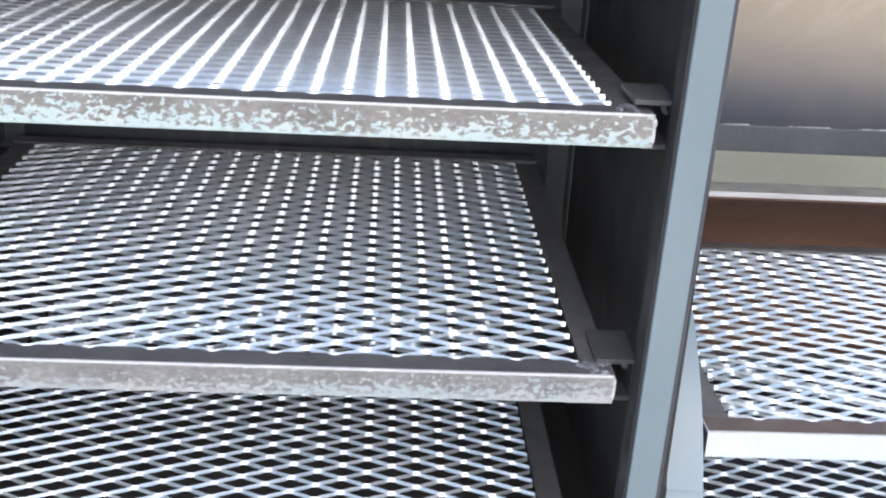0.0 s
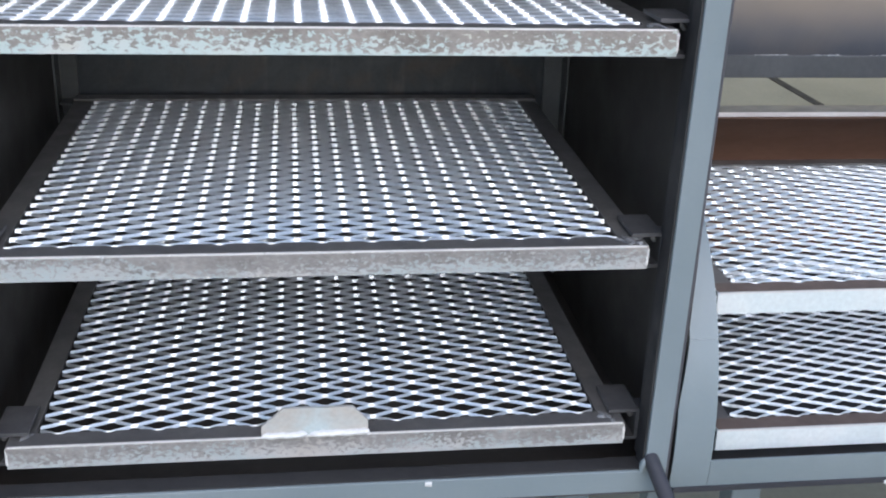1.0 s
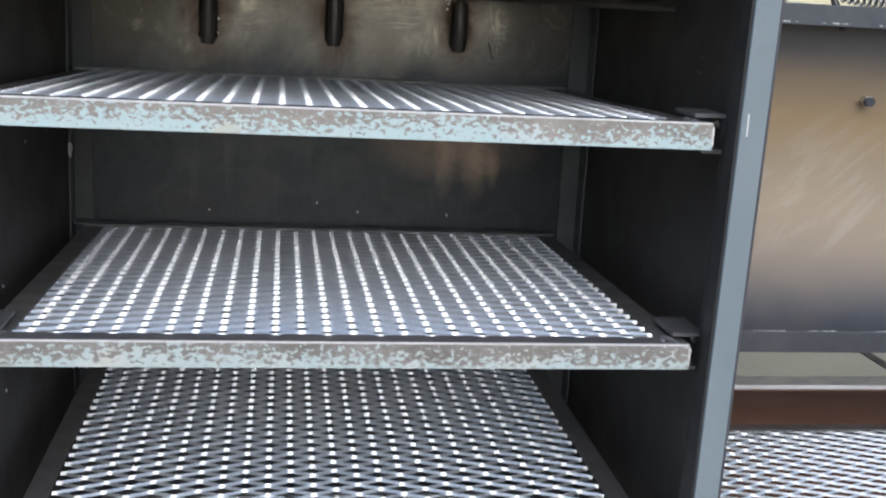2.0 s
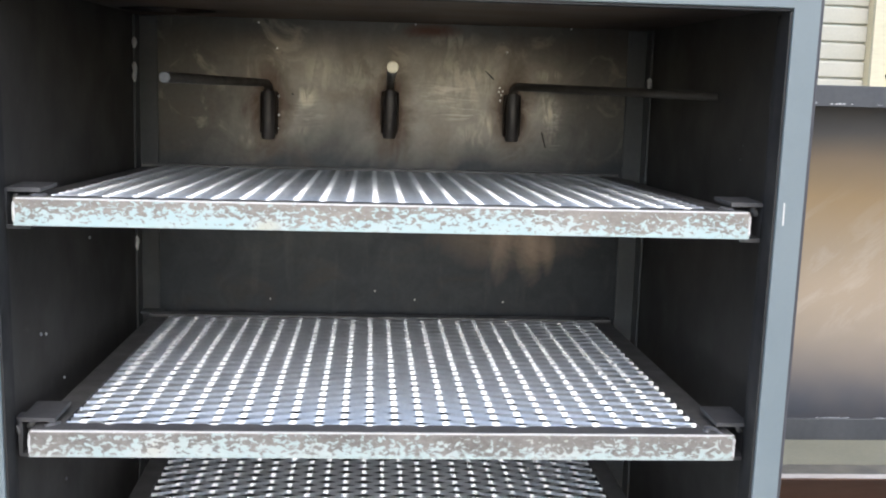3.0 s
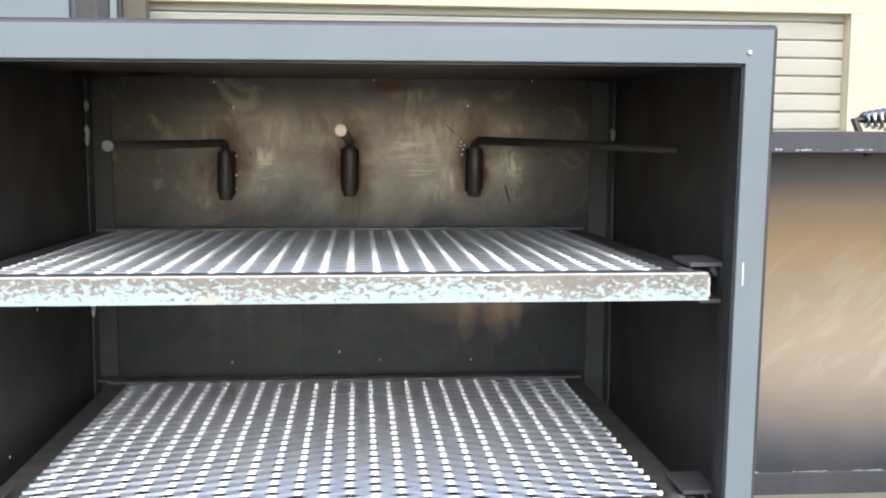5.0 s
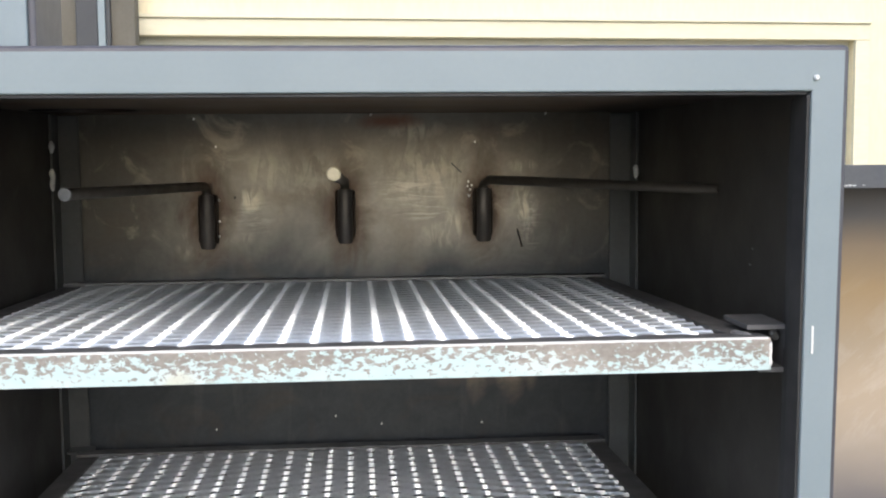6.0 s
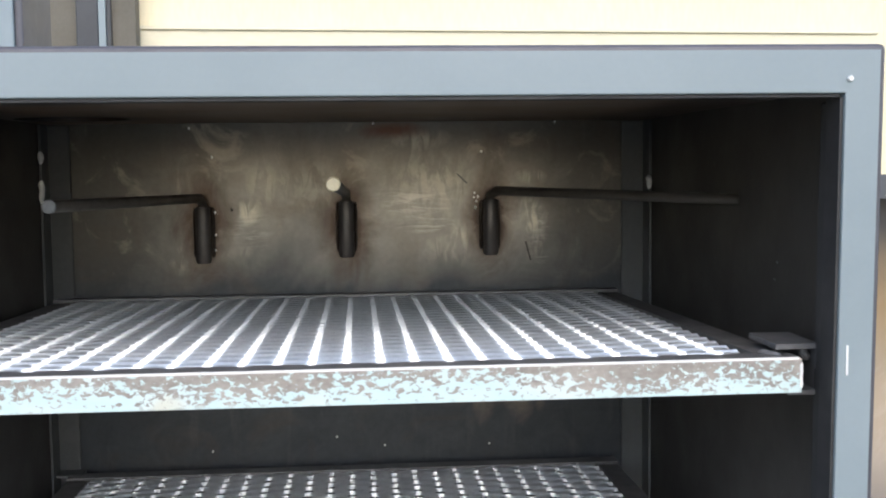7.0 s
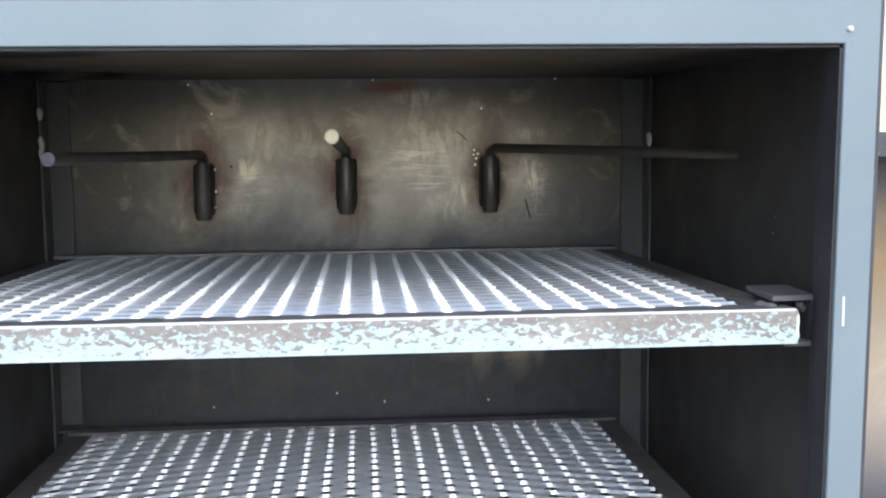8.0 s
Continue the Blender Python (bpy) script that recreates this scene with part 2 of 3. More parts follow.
    shaded_scale = ramp(nt, mid, [(0.35, (0.055, 0.062, 0.073)), (0.7, (0.082, 0.09, 0.098))])
    col = mix(nt, ramp(nt, shade_line.outputs[0], [(0.49, grey(0)), (0.58, grey(1))]), shaded_scale, col)
    # bronze gleam under the top rack, a reflection painted into the colour
    for px, pz, rx, rz, k in ((0.20, 0.285, 0.11, 0.05, 0.4), (0.185, 0.270, 0.016, 0.06, 0.4), (0.235, 0.262, 0.022, 0.05, 0.6), (0.262, 0.256, 0.010, 0.035, 0.5)):
        col = mix(nt, faded(blot(px, pz, rx, rz, 0.5, 1.8), k), col, (0.60, 0.45, 0.34))
    for px in (-0.1745, 0.0082, 0.1955):
        col = mix(nt, faded(blot(px, 0.472, 0.034, 0.062, 0.95, 1.75), 0.88), col, (0.085, 0.048, 0.03))
        col = mix(nt, faded(blot(px, 0.466, 0.021, 0.044, 0.95, 1.45), 0.92), col, (0.032, 0.02, 0.014))
    col = mix(nt, faded(blot(0.068, 0.592, 0.055, 0.013, 0.6, 1.4), 0.85), col, (0.17, 0.075, 0.045))
    rust = noise_of(nt, v, 5.0, 5, 0.6)
    col = mix(nt, ramp(nt, rust, [(0.66, grey(0)), (0.74, grey(0.3))]), col, (0.15, 0.07, 0.04))
    cloud = noise_of(nt, v, 9.0, 6, 0.6, 1.4)
    col = mix(nt, ramp(nt, cloud, [(0.5, grey(0)), (0.68, grey(0.28))]), col, (0.13, 0.09, 0.063))
    drip = noise_of(nt, coords(nt, False, (1, 1, 0.14)), 38.0, 5, 0.6)
    col = mix(nt, ramp(nt, drip, [(0.55, grey(0)), (0.75, grey(0.1))]), col, (0.42, 0.40, 0.35))
    col = mix(nt, 0.3, col, ramp(nt, fine, [(0.3, grey(0.6)), (0.7, grey(1))]), 'MULTIPLY')
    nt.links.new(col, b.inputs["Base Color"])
    b.inputs["Metallic"].default_value = 0.5
    nt.links.new(ramp(nt, mid, [(0.35, grey(0.42)), (0.7, grey(0.3))]), b.inputs["Roughness"])
    bump(nt, b, mid, 0.12, 0.003)
    return m


def lid_steel():
    """The inside of the lid: bare plate, tan where the heat browned it, blue-grey towards both long edges."""
    m, nt, b = nodes_of("browned_lid_plate")
    v = coords(nt, False, (0.5, 1, 1))
    tc = nt.nodes.new("ShaderNodeTexCoord")
    sep = nt.nodes.new("ShaderNodeSeparateXYZ")
    nt.links.new(tc.outputs["Object"], sep.inputs[0])
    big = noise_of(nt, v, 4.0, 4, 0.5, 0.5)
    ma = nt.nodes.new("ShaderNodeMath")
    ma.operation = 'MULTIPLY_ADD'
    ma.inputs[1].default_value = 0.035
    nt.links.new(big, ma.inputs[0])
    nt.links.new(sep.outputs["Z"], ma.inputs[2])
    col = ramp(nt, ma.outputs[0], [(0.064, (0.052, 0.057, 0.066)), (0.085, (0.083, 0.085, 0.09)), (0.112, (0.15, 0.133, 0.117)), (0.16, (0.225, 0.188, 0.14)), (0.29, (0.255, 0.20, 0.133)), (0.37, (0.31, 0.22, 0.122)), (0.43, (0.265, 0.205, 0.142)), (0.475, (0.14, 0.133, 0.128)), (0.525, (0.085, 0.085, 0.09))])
    rub = noise_of(nt, v, 5.0, 3, 0.45, 0.3)
    slant = nt.nodes.new("ShaderNodeMapping")
    slant.inputs["Rotation"].default_value = (0, radians(36), 0)
    nt.links.new(tc.outputs["Object"], slant.inputs["Vector"])
    long = nt.nodes.new("ShaderNodeMapping")
    long.inputs["Scale"].default_value = (1.0, 0.3, 5.5)
    nt.links.new(slant.outputs["Vector"], long.inputs["Vector"])
    wipe = noise_of(nt, long.outputs["Vector"], 4.5, 6, 0.65, 0.4)
    zone = ramp(nt, ma.outputs[0], [(0.15, grey(0)), (0.19, grey(1)), (0.30, grey(1)), (0.40, grey(0))])
    marks = mix(nt, 1.0, ramp(nt, wipe, [(0.5, grey(0)), (0.72, grey(0.45))]), zone, 'MULTIPLY')
    col = mix(nt, marks, col, (0.42, 0.39, 0.35))
    col = mix(nt, ramp(nt, rub, [(0.5, grey(0)), (0.75, grey(0.25))]), col, (0.36, 0.275, 0.18))
    nt.links.new(col, b.inputs["Base Color"])
    b.inputs["Metallic"].default_value = 0.25
    nt.links.new(ramp(nt, wipe, [(0.35, grey(0.62)), (0.7, grey(0.48))]), b.inputs["Roughness"])
    bump(nt, b, noise_of(nt, v, 150.0, 4), 0.1)
    return m


def roof_steel():
    """Brown sooted sheet, blackened round the flue, darker along both sides, with a shadow painted in before the flue.
    """
    m, nt, b = nodes_of("brown_sooted_sheet")
    v = coords(nt, False)
    big = noise_of(nt, v, 5.0, 5, 0.6, 0.4)
    fine = noise_of(nt, v, 120.0, 4, 0.6)
    col = ramp(nt, big, [(0.3, (0.145, 0.102, 0.074)), (0.7, (0.215, 0.152, 0.11))])
    # the first blot is the shadow ahead of the flue, put into the colour
    for px, py, rx, ry, k in ((-0.30, -0.175, 0.125, 0.05, 0.93), (-0.30, 0.155, 0.10, 0.075, 0.9), (-0.40, 0.0, 0.10, 0.3, 0.7), (0.42, 0.1, 0.12, 0.4, 0.7)):
        sub = nt.nodes.new("ShaderNodeVectorMath")
        sub.operation = 'SUBTRACT'
        sub.inputs[1].default_value = (px, py, 0)
        nt.links.new(v, sub.inputs[0])
        flat = nt.nodes.new("ShaderNodeVectorMath")
        flat.operation = 'MULTIPLY'
        flat.inputs[1].default_value = (1 / rx, 1 / ry, 0)
        nt.links.new(sub.outputs[0], flat.inputs[0])
        away = nt.nodes.new("ShaderNodeVectorMath")
        away.operation = 'LENGTH'
        nt.links.new(flat.outputs[0], away.inputs[0])
        wob = nt.nodes.new("ShaderNodeMath")
        wob.operation = 'MULTIPLY_ADD'
        wob.inputs[1].default_value = 0.5
        nt.links.new(big, wob.inputs[0])
        nt.links.new(away.outputs["Value"], wob.inputs[2])
        half_way = nt.nodes.new("ShaderNodeMath")
        half_way.operation = 'MULTIPLY'
        half_way.inputs[1].default_value = 0.5
        nt.links.new(wob.outputs[0], half_way.inputs[0])
        col = mix(nt, ramp(nt, half_way.outputs[0], [(0.5, grey(k)), (0.70, grey(0))]), col, (0.022, 0.020, 0.022))
    col = mix(nt, 0.35, col, ramp(nt, fine, [(0.25, grey(0.55)), (0.75, grey(1.0))]), 'MULTIPLY')
    nt.links.new(col, b.inputs["Base Color"])
    nt.links.new(ramp(nt, big, [(0.3, grey(0.4)), (0.7, grey(0.6))]), b.inputs["Roughness"])
    b.inputs["Metallic"].default_value = 0.3
    bump(nt, b, fine, 0.2)
    return m


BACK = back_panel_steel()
TOPSTEEL = roof_steel()
LID = lid_steel()


# ---- mesh helpers ----
def finish(name, bm, material, parent=None, label="", smooth=False):
    me = bpy.data.meshes.new(name)
    bmesh.ops.recalc_face_normals(bm, faces=bm.faces[:])
    bm.to_mesh(me)
    bm.free()
    me.materials.append(material)
    if smooth:
        for p in me.polygons:
            p.use_smooth = True
        me.set_sharp_from_angle(angle=radians(38))
    ob = new(name, me)
    if parent is not None:
        ob.parent = parent
    if label:
        ob["label"] = label
    return ob


def part(name, bm, material, parent, label="", smooth=False):
    return finish(name, bm, material, parent, label, smooth)


def thing(name, at, label, category, group="", kind=""):
    e = new(name)
    e.empty_display_size = 0.05
    e.matrix_world = Matrix.Translation(at)
    return tagged(e, label, category, group, kind)


def box(bm, x0, x1, y0, y1, z0, z1, bevel=0.0):
    r = bmesh.ops.create_cube(bm, size=1.0, matrix=Matrix.LocRotScale(((x0 + x1) / 2, (y0 + y1) / 2, (z0 + z1) / 2), None, (x1 - x0, y1 - y0, z1 - z0)))
    if bevel:
        es = list({e for v in r["verts"] for e in v.link_edges})
        bmesh.ops.bevel(bm, geom=es, offset=bevel, segments=2, profile=0.5, affect='EDGES')
    return bm


def boxed(*a, **k):
    return box(bmesh.new(), *a, **k)


def prism(bm, outline, axis, a, b):
    """A closed outline in the plane across axis, pulled from a to b. Outline pairs: (y, z) for x, (x, z) for y, (x, y) for z."""
    def place(p, t):
        return {"x": (t, p[0], p[1]), "y": (p[0], t, p[1]), "z": (p[0], p[1], t)}[axis]
    lo = [bm.verts.new(place(p, a)) for p in outline]
    hi = [bm.verts.new(place(p, b)) for p in outline]
    n = len(outline)
    bm.faces.new(lo)
    bm.faces.new(hi[::-1])
    for i in range(n):
        bm.faces.new((lo[i], lo[(i + 1) % n], hi[(i + 1) % n], hi[i]))
    return bm


def tube(bm, path, radius, sides=14, caps=True):
    """A round bar along a path; radius may be a list."""
    pts = [Vector(p) for p in path]
    rad = radius if isinstance(radius, (list, tuple)) else [radius] * len(pts)
    rings = []
    up = None
    for i, p in enumerate(pts):
        d = (pts[min(i + 1, len(pts) - 1)] - pts[max(i - 1, 0)]).normalized()
        if up is None:
            up = d.orthogonal().normalized()
        up = (up - d * up.dot(d)).normalized()
        w = d.cross(up)
        rings.append([bm.verts.new(p + (up * math.cos(2 * math.pi * k / sides) + w * math.sin(2 * math.pi * k / sides)) * rad[i]) for k in range(sides)])
    for r0, r1 in zip(rings, rings[1:]):
        for k in range(sides):
            bm.faces.new((r0[k], r0[(k + 1) % sides], r1[(k + 1) % sides], r1[k]))
    if caps:
        bm.faces.new(rings[0][::-1])
        bm.faces.new(rings[-1])
    return bm


def bead(bm, a, b, r, rng):
    """A lumpy weld bead from a to b."""
    a, b = Vector(a), Vector(b)
    n = max(4, int((b - a).length / (r * 1.3)))
    path, rad = [], []
    for i in range(n + 1):
        f = i / n
        path.append(a.lerp(b, f) + Vector((rng.uniform(-1, 1), rng.uniform(-1, 1), rng.uniform(-1, 1))) * r * 0.18)
        rad.append(r * (0.45 if i in (0, n) else rng.uniform(0.8, 1.15)))
    return tube(bm, path, rad, 8)


def arc(cy, cz, r, a0, a1, n):
    return [(cy + r * math.cos(radians(a0 + (a1 - a0) * i / n)), cz + r * math.sin(radians(a0 + (a1 - a0) * i / n))) for i in range(n + 1)]


def expanded_metal(x0, x1, y0, y1, column=0.0):
    """Raised expanded steel: zigzag strands that meet in tilted bonds. Long way of the diamond along x; column: the x of a bond in the front row."""
    long_way, short_way = 0.0524, 0.0254
    w, th, tilt = 0.0023, 0.0015, radians(64)
    cu, su = math.cos(tilt), math.sin(tilt)
    # cross-sections (y, z): a steep blade with a bright top corner, and the leaning plate of a bond
    blade = [(0.0011, -0.0020), (0.0012, 0.0014), (0.0005, 0.0019), (-0.0016, -0.0012), (-0.0010, -0.0022)]
    plate = [(a * w / 2 * cu - n * th / 2 * su, a * w / 2 * su + n * th / 2 * cu) for a, n in ((-1, -1), (1, -1), (1, 1), (-0.96, 1), (-1, 0.9))]
    half = long_way / 2
    amp = short_way / 4 - w * cu / 2
    rise = w * su / 2
    verts, faces = [], []
    rows = round((y1 - y0) / (short_way / 2))
    first_j, last_j = math.floor((x0 - column) / half) - 1, math.ceil((x1 - column) / half) + 1
    rng = random.Random(7)
    for k in range(rows):
        yc = y0 + (k + 0.5) * short_way / 2
        sag = rng.uniform(-0.0002, 0.0002)
        nodes = []
        for j in range(first_j, last_j + 1):
            s = 1 if (j + k) % 2 else -1
            xj = column + j * half
            for dx, f, lean in ((-0.0045, 0.88, 0.4), (-0.0026, 1, 1), (0.0026, 1, 1), (0.0045, 0.88, 0.4), (0.0076, 0.58, 0), (half - 0.0076, -0.58, 0)):
                nodes.append((xj + dx, s * f, lean))
        clipped = []
        for p, q in zip(nodes, nodes[1:]):
            for edge in (x0, x1):
                if p[0] < edge <= q[0]:
                    f = (edge - p[0]) / (q[0] - p[0])
                    clipped.append(tuple(a + (b - a) * f for a, b in zip(p, q)))
            if x0 < q[0] < x1:
                clipped.append(q)
        base = len(verts)
        for x, s, lean in clipped:
            cy, cz = yc + s * amp, sag - s * rise
            for (py, pz), (qy, qz) in zip(blade, plate):
                verts.append((x, cy + py + (qy - py) * lean, cz + pz + (qz - pz) * lean))
        m = len(clipped)
        for i in range(m - 1):
            p, q = base + 5 * i, base + 5 * (i + 1)
            for e in range(5):
                f = (e + 1) % 5
                faces.append((p + e, q + e, q + f, p + f))
        faces.append((base, base + 1, base + 2, base + 3, base + 4))
        e = base + 5 * (m - 1)
        faces.append((e + 4, e + 3, e + 2, e + 1, e))
    me = bpy.data.meshes.new("expanded_mesh")
    me.from_pydata(verts, [], faces)
    me.materials.append(MESH_STEEL)
    return me


def angle_bar(width, axis, a, b, outer, sign, top, thick=0.003):
    """An L bar: a vertical leg on the outer side and a flat leg on top, pointing inwards along sign."""
    r = 0.0018
    o, s, t = outer, sign, thick
    outline = [(o, top - width), (o, top - r), (o + s * r * 0.3, top - r * 0.3), (o + s * r, top), (o + s * width, top), (o + s * width, top - t), (o + s * t, top - t), (o + s * t, top - width)]
    return prism(bmesh.new(), outline, axis, a, b)


# ---- ground and building ----
g = bmesh.new()
for a in ((-300, -300), (300, -300), (300, 300), (-300, 300)):
    g.verts.new((*a, 0))
g.faces.new(g.verts[:])
tagged(finish("ground", g, CONCRETE), "pale grey concrete driveway under the smoker", "ground", kind="structure")
tagged(finish("trim_joint", boxed(2.635, 2.685, -6.0, 5.1, -0.02, 0.004), JOINT), "dark rubber joint strip along the driveway edge", "joint", kind="structure")

WALL_Y = 5.4
SH_L, SH_R, SH_T = -1.95, 2.93, 2.165
w = bmesh.new()
box(w, -9.0, SH_L, WALL_Y, WALL_Y + 0.25, 0, 4.2)
box(w, SH_R, 9.0, WALL_Y, WALL_Y + 0.25, 0, 4.2)
box(w, SH_L, SH_R, WALL_Y, WALL_Y + 0.25, SH_T, 4.2)
tagged(finish("wall_north", w, CREAM), "cream painted garage wall behind the smoker", "wall", kind="structure")

TR = 0.092
for name, dims in (("trim_head", (SH_L - TR, SH_R + TR, WALL_Y - 0.03, WALL_Y - 0.001, SH_T, SH_T + TR)), ("trim_jamb", (SH_R, SH_R + TR, WALL_Y - 0.03, WALL_Y - 0.001, 0, SH_T - 0.001)), ("trim_jamb", (SH_L - TR, SH_L, WALL_Y - 0.03, WALL_Y - 0.001, 0, SH_T - 0.001))):
    tagged(finish(name, boxed(*dims, bevel=0.004), TRIM_PAINT), "cream painted timber trim round the shutter opening", "trim", kind="structure")
tagged(finish("trim_bead", boxed(SH_L - TR, SH_R + TR, WALL_Y - 0.045, WALL_Y - 0.001, SH_T + TR + 0.001, SH_T + TR + 0.02, bevel=0.004), TRIM_PAINT), "thin cream timber bead over the shutter trim", "trim", kind="structure")

shutter = thing("door_1", (0, WALL_Y + 0.06, 0), "closed off-white roller shutter with horizontal slats", "roller shutter", kind="structure")
PITCH = 0.1055
prof = [(0.016, 0.0), (0.016, 0.0055), (-0.0055, 0.0075), (-0.0105, 0.013), (-0.0115, 0.05), (-0.0105, 0.092), (-0.0075, 0.099), (-0.002, 0.1015), (0.018, 0.1035), (0.018, 0.0)]
slat_mesh = None
for i in range(21):
    if slat_mesh is None:
        ob = part("slat", prism(bmesh.new(), prof, "x", SH_L + 0.002, SH_R - 0.002), SLAT_PAINT, shutter)
        slat_mesh = ob.data
    else:
        ob = new("slat", slat_mesh)
        ob.parent = shutter
    ob.location = (0, 0, 0.004 + i * PITCH)

# the garage front stands four degrees askew to the smoker
askew = Matrix.Translation((SH_R, WALL_Y, 0)) @ Matrix.Rotation(radians(4), 4, 'Z') @ Matrix.Translation((-SH_R, -WALL_Y, 0))
for ob in [o for o in scene.objects if o.parent is None and o.name.split(".")[0] in ("wall_north", "trim_head", "trim_jamb", "trim_bead", "door_1")]:
    ob.matrix_world = askew @ ob.matrix_world

# the pier stands in shade, which its dim taupe colour already holds
tagged(finish("wall_pier", boxed(-2.0, -1.085, 4.95, 5.05, 0, 4.2, bevel=0.004), TAUPE), "taupe rendered wall pier in front of the shutter", "pier", kind="structure")
dp = thing("downpipe", (-1.263, 4.947, 0), "charcoal painted square downpipe on the taupe pier", "downpipe")
part("pipe", boxed(-0.108, 0.0, -0.05, 0.0, 0, 4.2, bevel=0.006), DARK_PIPE, dp)
part("edge_strip", boxed(0.001, 0.037, -0.045, 0.0, 0, 4.2, bevel=0.003), PAINT, dp, "pale grey side strip")
part("rear_strip", boxed(0.038, 0.060, -0.03, 0.0, 0, 4.2, bevel=0.003), DARK_PIPE, dp, "charcoal rear strip")

# ---- the smoker cabinet ----
XL, XR = -0.370, 0.403
OL, OR, OT, OB = -0.370, 0.3755, 1.596, 0.676
FT, FB = 1.6315, 0.644
FW = 0.030
TAPER = 0.011
FY0, FY1 = -0.0247, 0.001
BK = 0.6365
smoker = thing("smoker_cabinet", (0, 0.33, 0), "open grey-primed steel smoker cabinet with black inside", "smoker")
smoker_at = Matrix.Translation((0, -0.33, 0))


def sp(name, bm, material, label="", smooth=False, parent=None):
    """A part of the cabinet, given in world places."""
    bm.transform(smoker_at)
    return part(name, bm, material, parent or smoker, label, smooth)


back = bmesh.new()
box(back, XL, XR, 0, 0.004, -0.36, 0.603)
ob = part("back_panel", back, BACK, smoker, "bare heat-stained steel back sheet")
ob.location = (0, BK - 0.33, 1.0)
sp("side_panel", boxed(XL - 0.004, XL, FY1, BK + 0.004, 0.64, 1.621), BLACK, "sooted black steel side sheet")
sp("side_panel", boxed(XR, XR + 0.004, FY1, BK + 0.004, 0.64, 1.621), BLACK, "sooted black steel side sheet")
HX, HY, HR = -0.298, 0.485, 0.064
roof = bmesh.new()
outline = [roof.verts.new((x, y, 1.603)) for x, y in ((XL, FY1), (XR, FY1), (XR, BK), (XL, BK))]
mouth = [roof.verts.new((HX + HR * math.cos(math.tau * k / 32), HY + HR * math.sin(math.tau * k / 32), 1.603)) for k in range(32)]
edges = [roof.edges.new((v[i], v[(i + 1) % len(v)])) for v in (outline, mouth) for i in range(len(v))]
bmesh.ops.triangle_fill(roof, edges=edges, use_beauty=True)
grown = bmesh.ops.extrude_face_region(roof, geom=roof.faces[:])
for v in grown["geom"]:
    if isinstance(v, bmesh.types.BMVert):
        v.co.z = 1.621
bmesh.ops.recalc_face_normals(roof, faces=roof.faces[:])
sp("top_panel", roof, TOPSTEEL, "brown sooted steel roof sheet")
# a black disc closes the hole and stands for its dark depth
sp("flue_mouth", tube(bmesh.new(), [(HX, HY, 1.6165), (HX, HY, 1.6212)], HR - 0.001, 32), SOOT, "black disc in place of the dark flue mouth")
sp("floor_panel", boxed(XL, XR, FY1, BK, 0.635, 0.640), BLACK, "sooted black steel floor sheet")
sp("outer_skin", boxed(XL - 0.004, XR + 0.004, FY1, BK + 0.03, 1.622, 1.627), PAINT, "grey primed roof skin")
sp("outer_back", boxed(XL - 0.004, XR + 0.004, BK + 0.006, BK + 0.03, 0.62, 1.621), PAINT, "grey primed rear skin")


def fleck(x, z, r=0.0018):
    """A splash of weld metal flattened on the back sheet."""
    bm = bead(bmesh.new(), (x, 0, z), (x + 0.001, 0, z + 0.003), r, rng)
    for v in bm.verts:
        v.co.y = BK - 0.0015 + v.co.y * 0.3
    sp("spatter", bm, SPATTER, "bright weld spatter", True)


def tapered(bm):
    """The frame is welded a little narrower towards its foot."""
    for v in bm.verts:
        v.co.x -= math.copysign(TAPER, v.co.x) * (OT - v.co.z) / (OT - OB)
    return bm


ring = bmesh.new()
loops = []
for y in (FY0, FY1):
    for (x0, x1, z0, z1) in ((OL - FW, OR + FW, FB, FT), (OL, OR, OB, OT)):
        loops.append([ring.verts.new(p) for p in ((x0, y, z0), (x1, y, z0), (x1, y, z1), (x0, y, z1))])
fo, fi, bo, bi = loops
for i in range(4):
    j = (i + 1) % 4
    ring.faces.new((fo[i], fo[j], fi[j], fi[i]))
    ring.faces.new((bo[j], bo[i], bi[i], bi[j]))
    ring.faces.new((fo[j], fo[i], bo[i], bo[j]))
    ring.faces.new((fi[i], fi[j], bi[j], bi[i]))
ring.edges.ensure_lookup_table()
rims = [e for e in ring.edges if abs(e.verts[0].co.y - e.verts[1].co.y) < 1e-6 and not ({e.verts[0], e.verts[1]} & set(fo + bo) and {e.verts[0], e.verts[1]} & set(fi + bi))]
corners = [e for e in ring.edges if set(e.verts) <= set(fo + bo) and abs(e.verts[0].co.y - e.verts[1].co.y) > 1e-4]
outer = [e for e in rims if set(e.verts) <= set(fo + bo)]
inner = [e for e in rims if set(e.verts) <= set(fi + bi)]
bmesh.ops.bevel(ring, geom=inner, offset=0.0012, segments=2, profile=0.5, affect='EDGES')
bmesh.ops.bevel(ring, geom=outer + corners, offset=0.0045, segments=3, profile=0.5, affect='EDGES')
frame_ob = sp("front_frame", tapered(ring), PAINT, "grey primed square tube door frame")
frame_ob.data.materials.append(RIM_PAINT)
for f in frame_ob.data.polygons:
    # the tube's rolled outer corners and outer sides are darker than its face
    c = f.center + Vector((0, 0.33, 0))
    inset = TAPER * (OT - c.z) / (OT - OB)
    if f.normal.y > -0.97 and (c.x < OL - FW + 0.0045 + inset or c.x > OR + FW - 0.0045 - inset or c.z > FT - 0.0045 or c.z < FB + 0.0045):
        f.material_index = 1
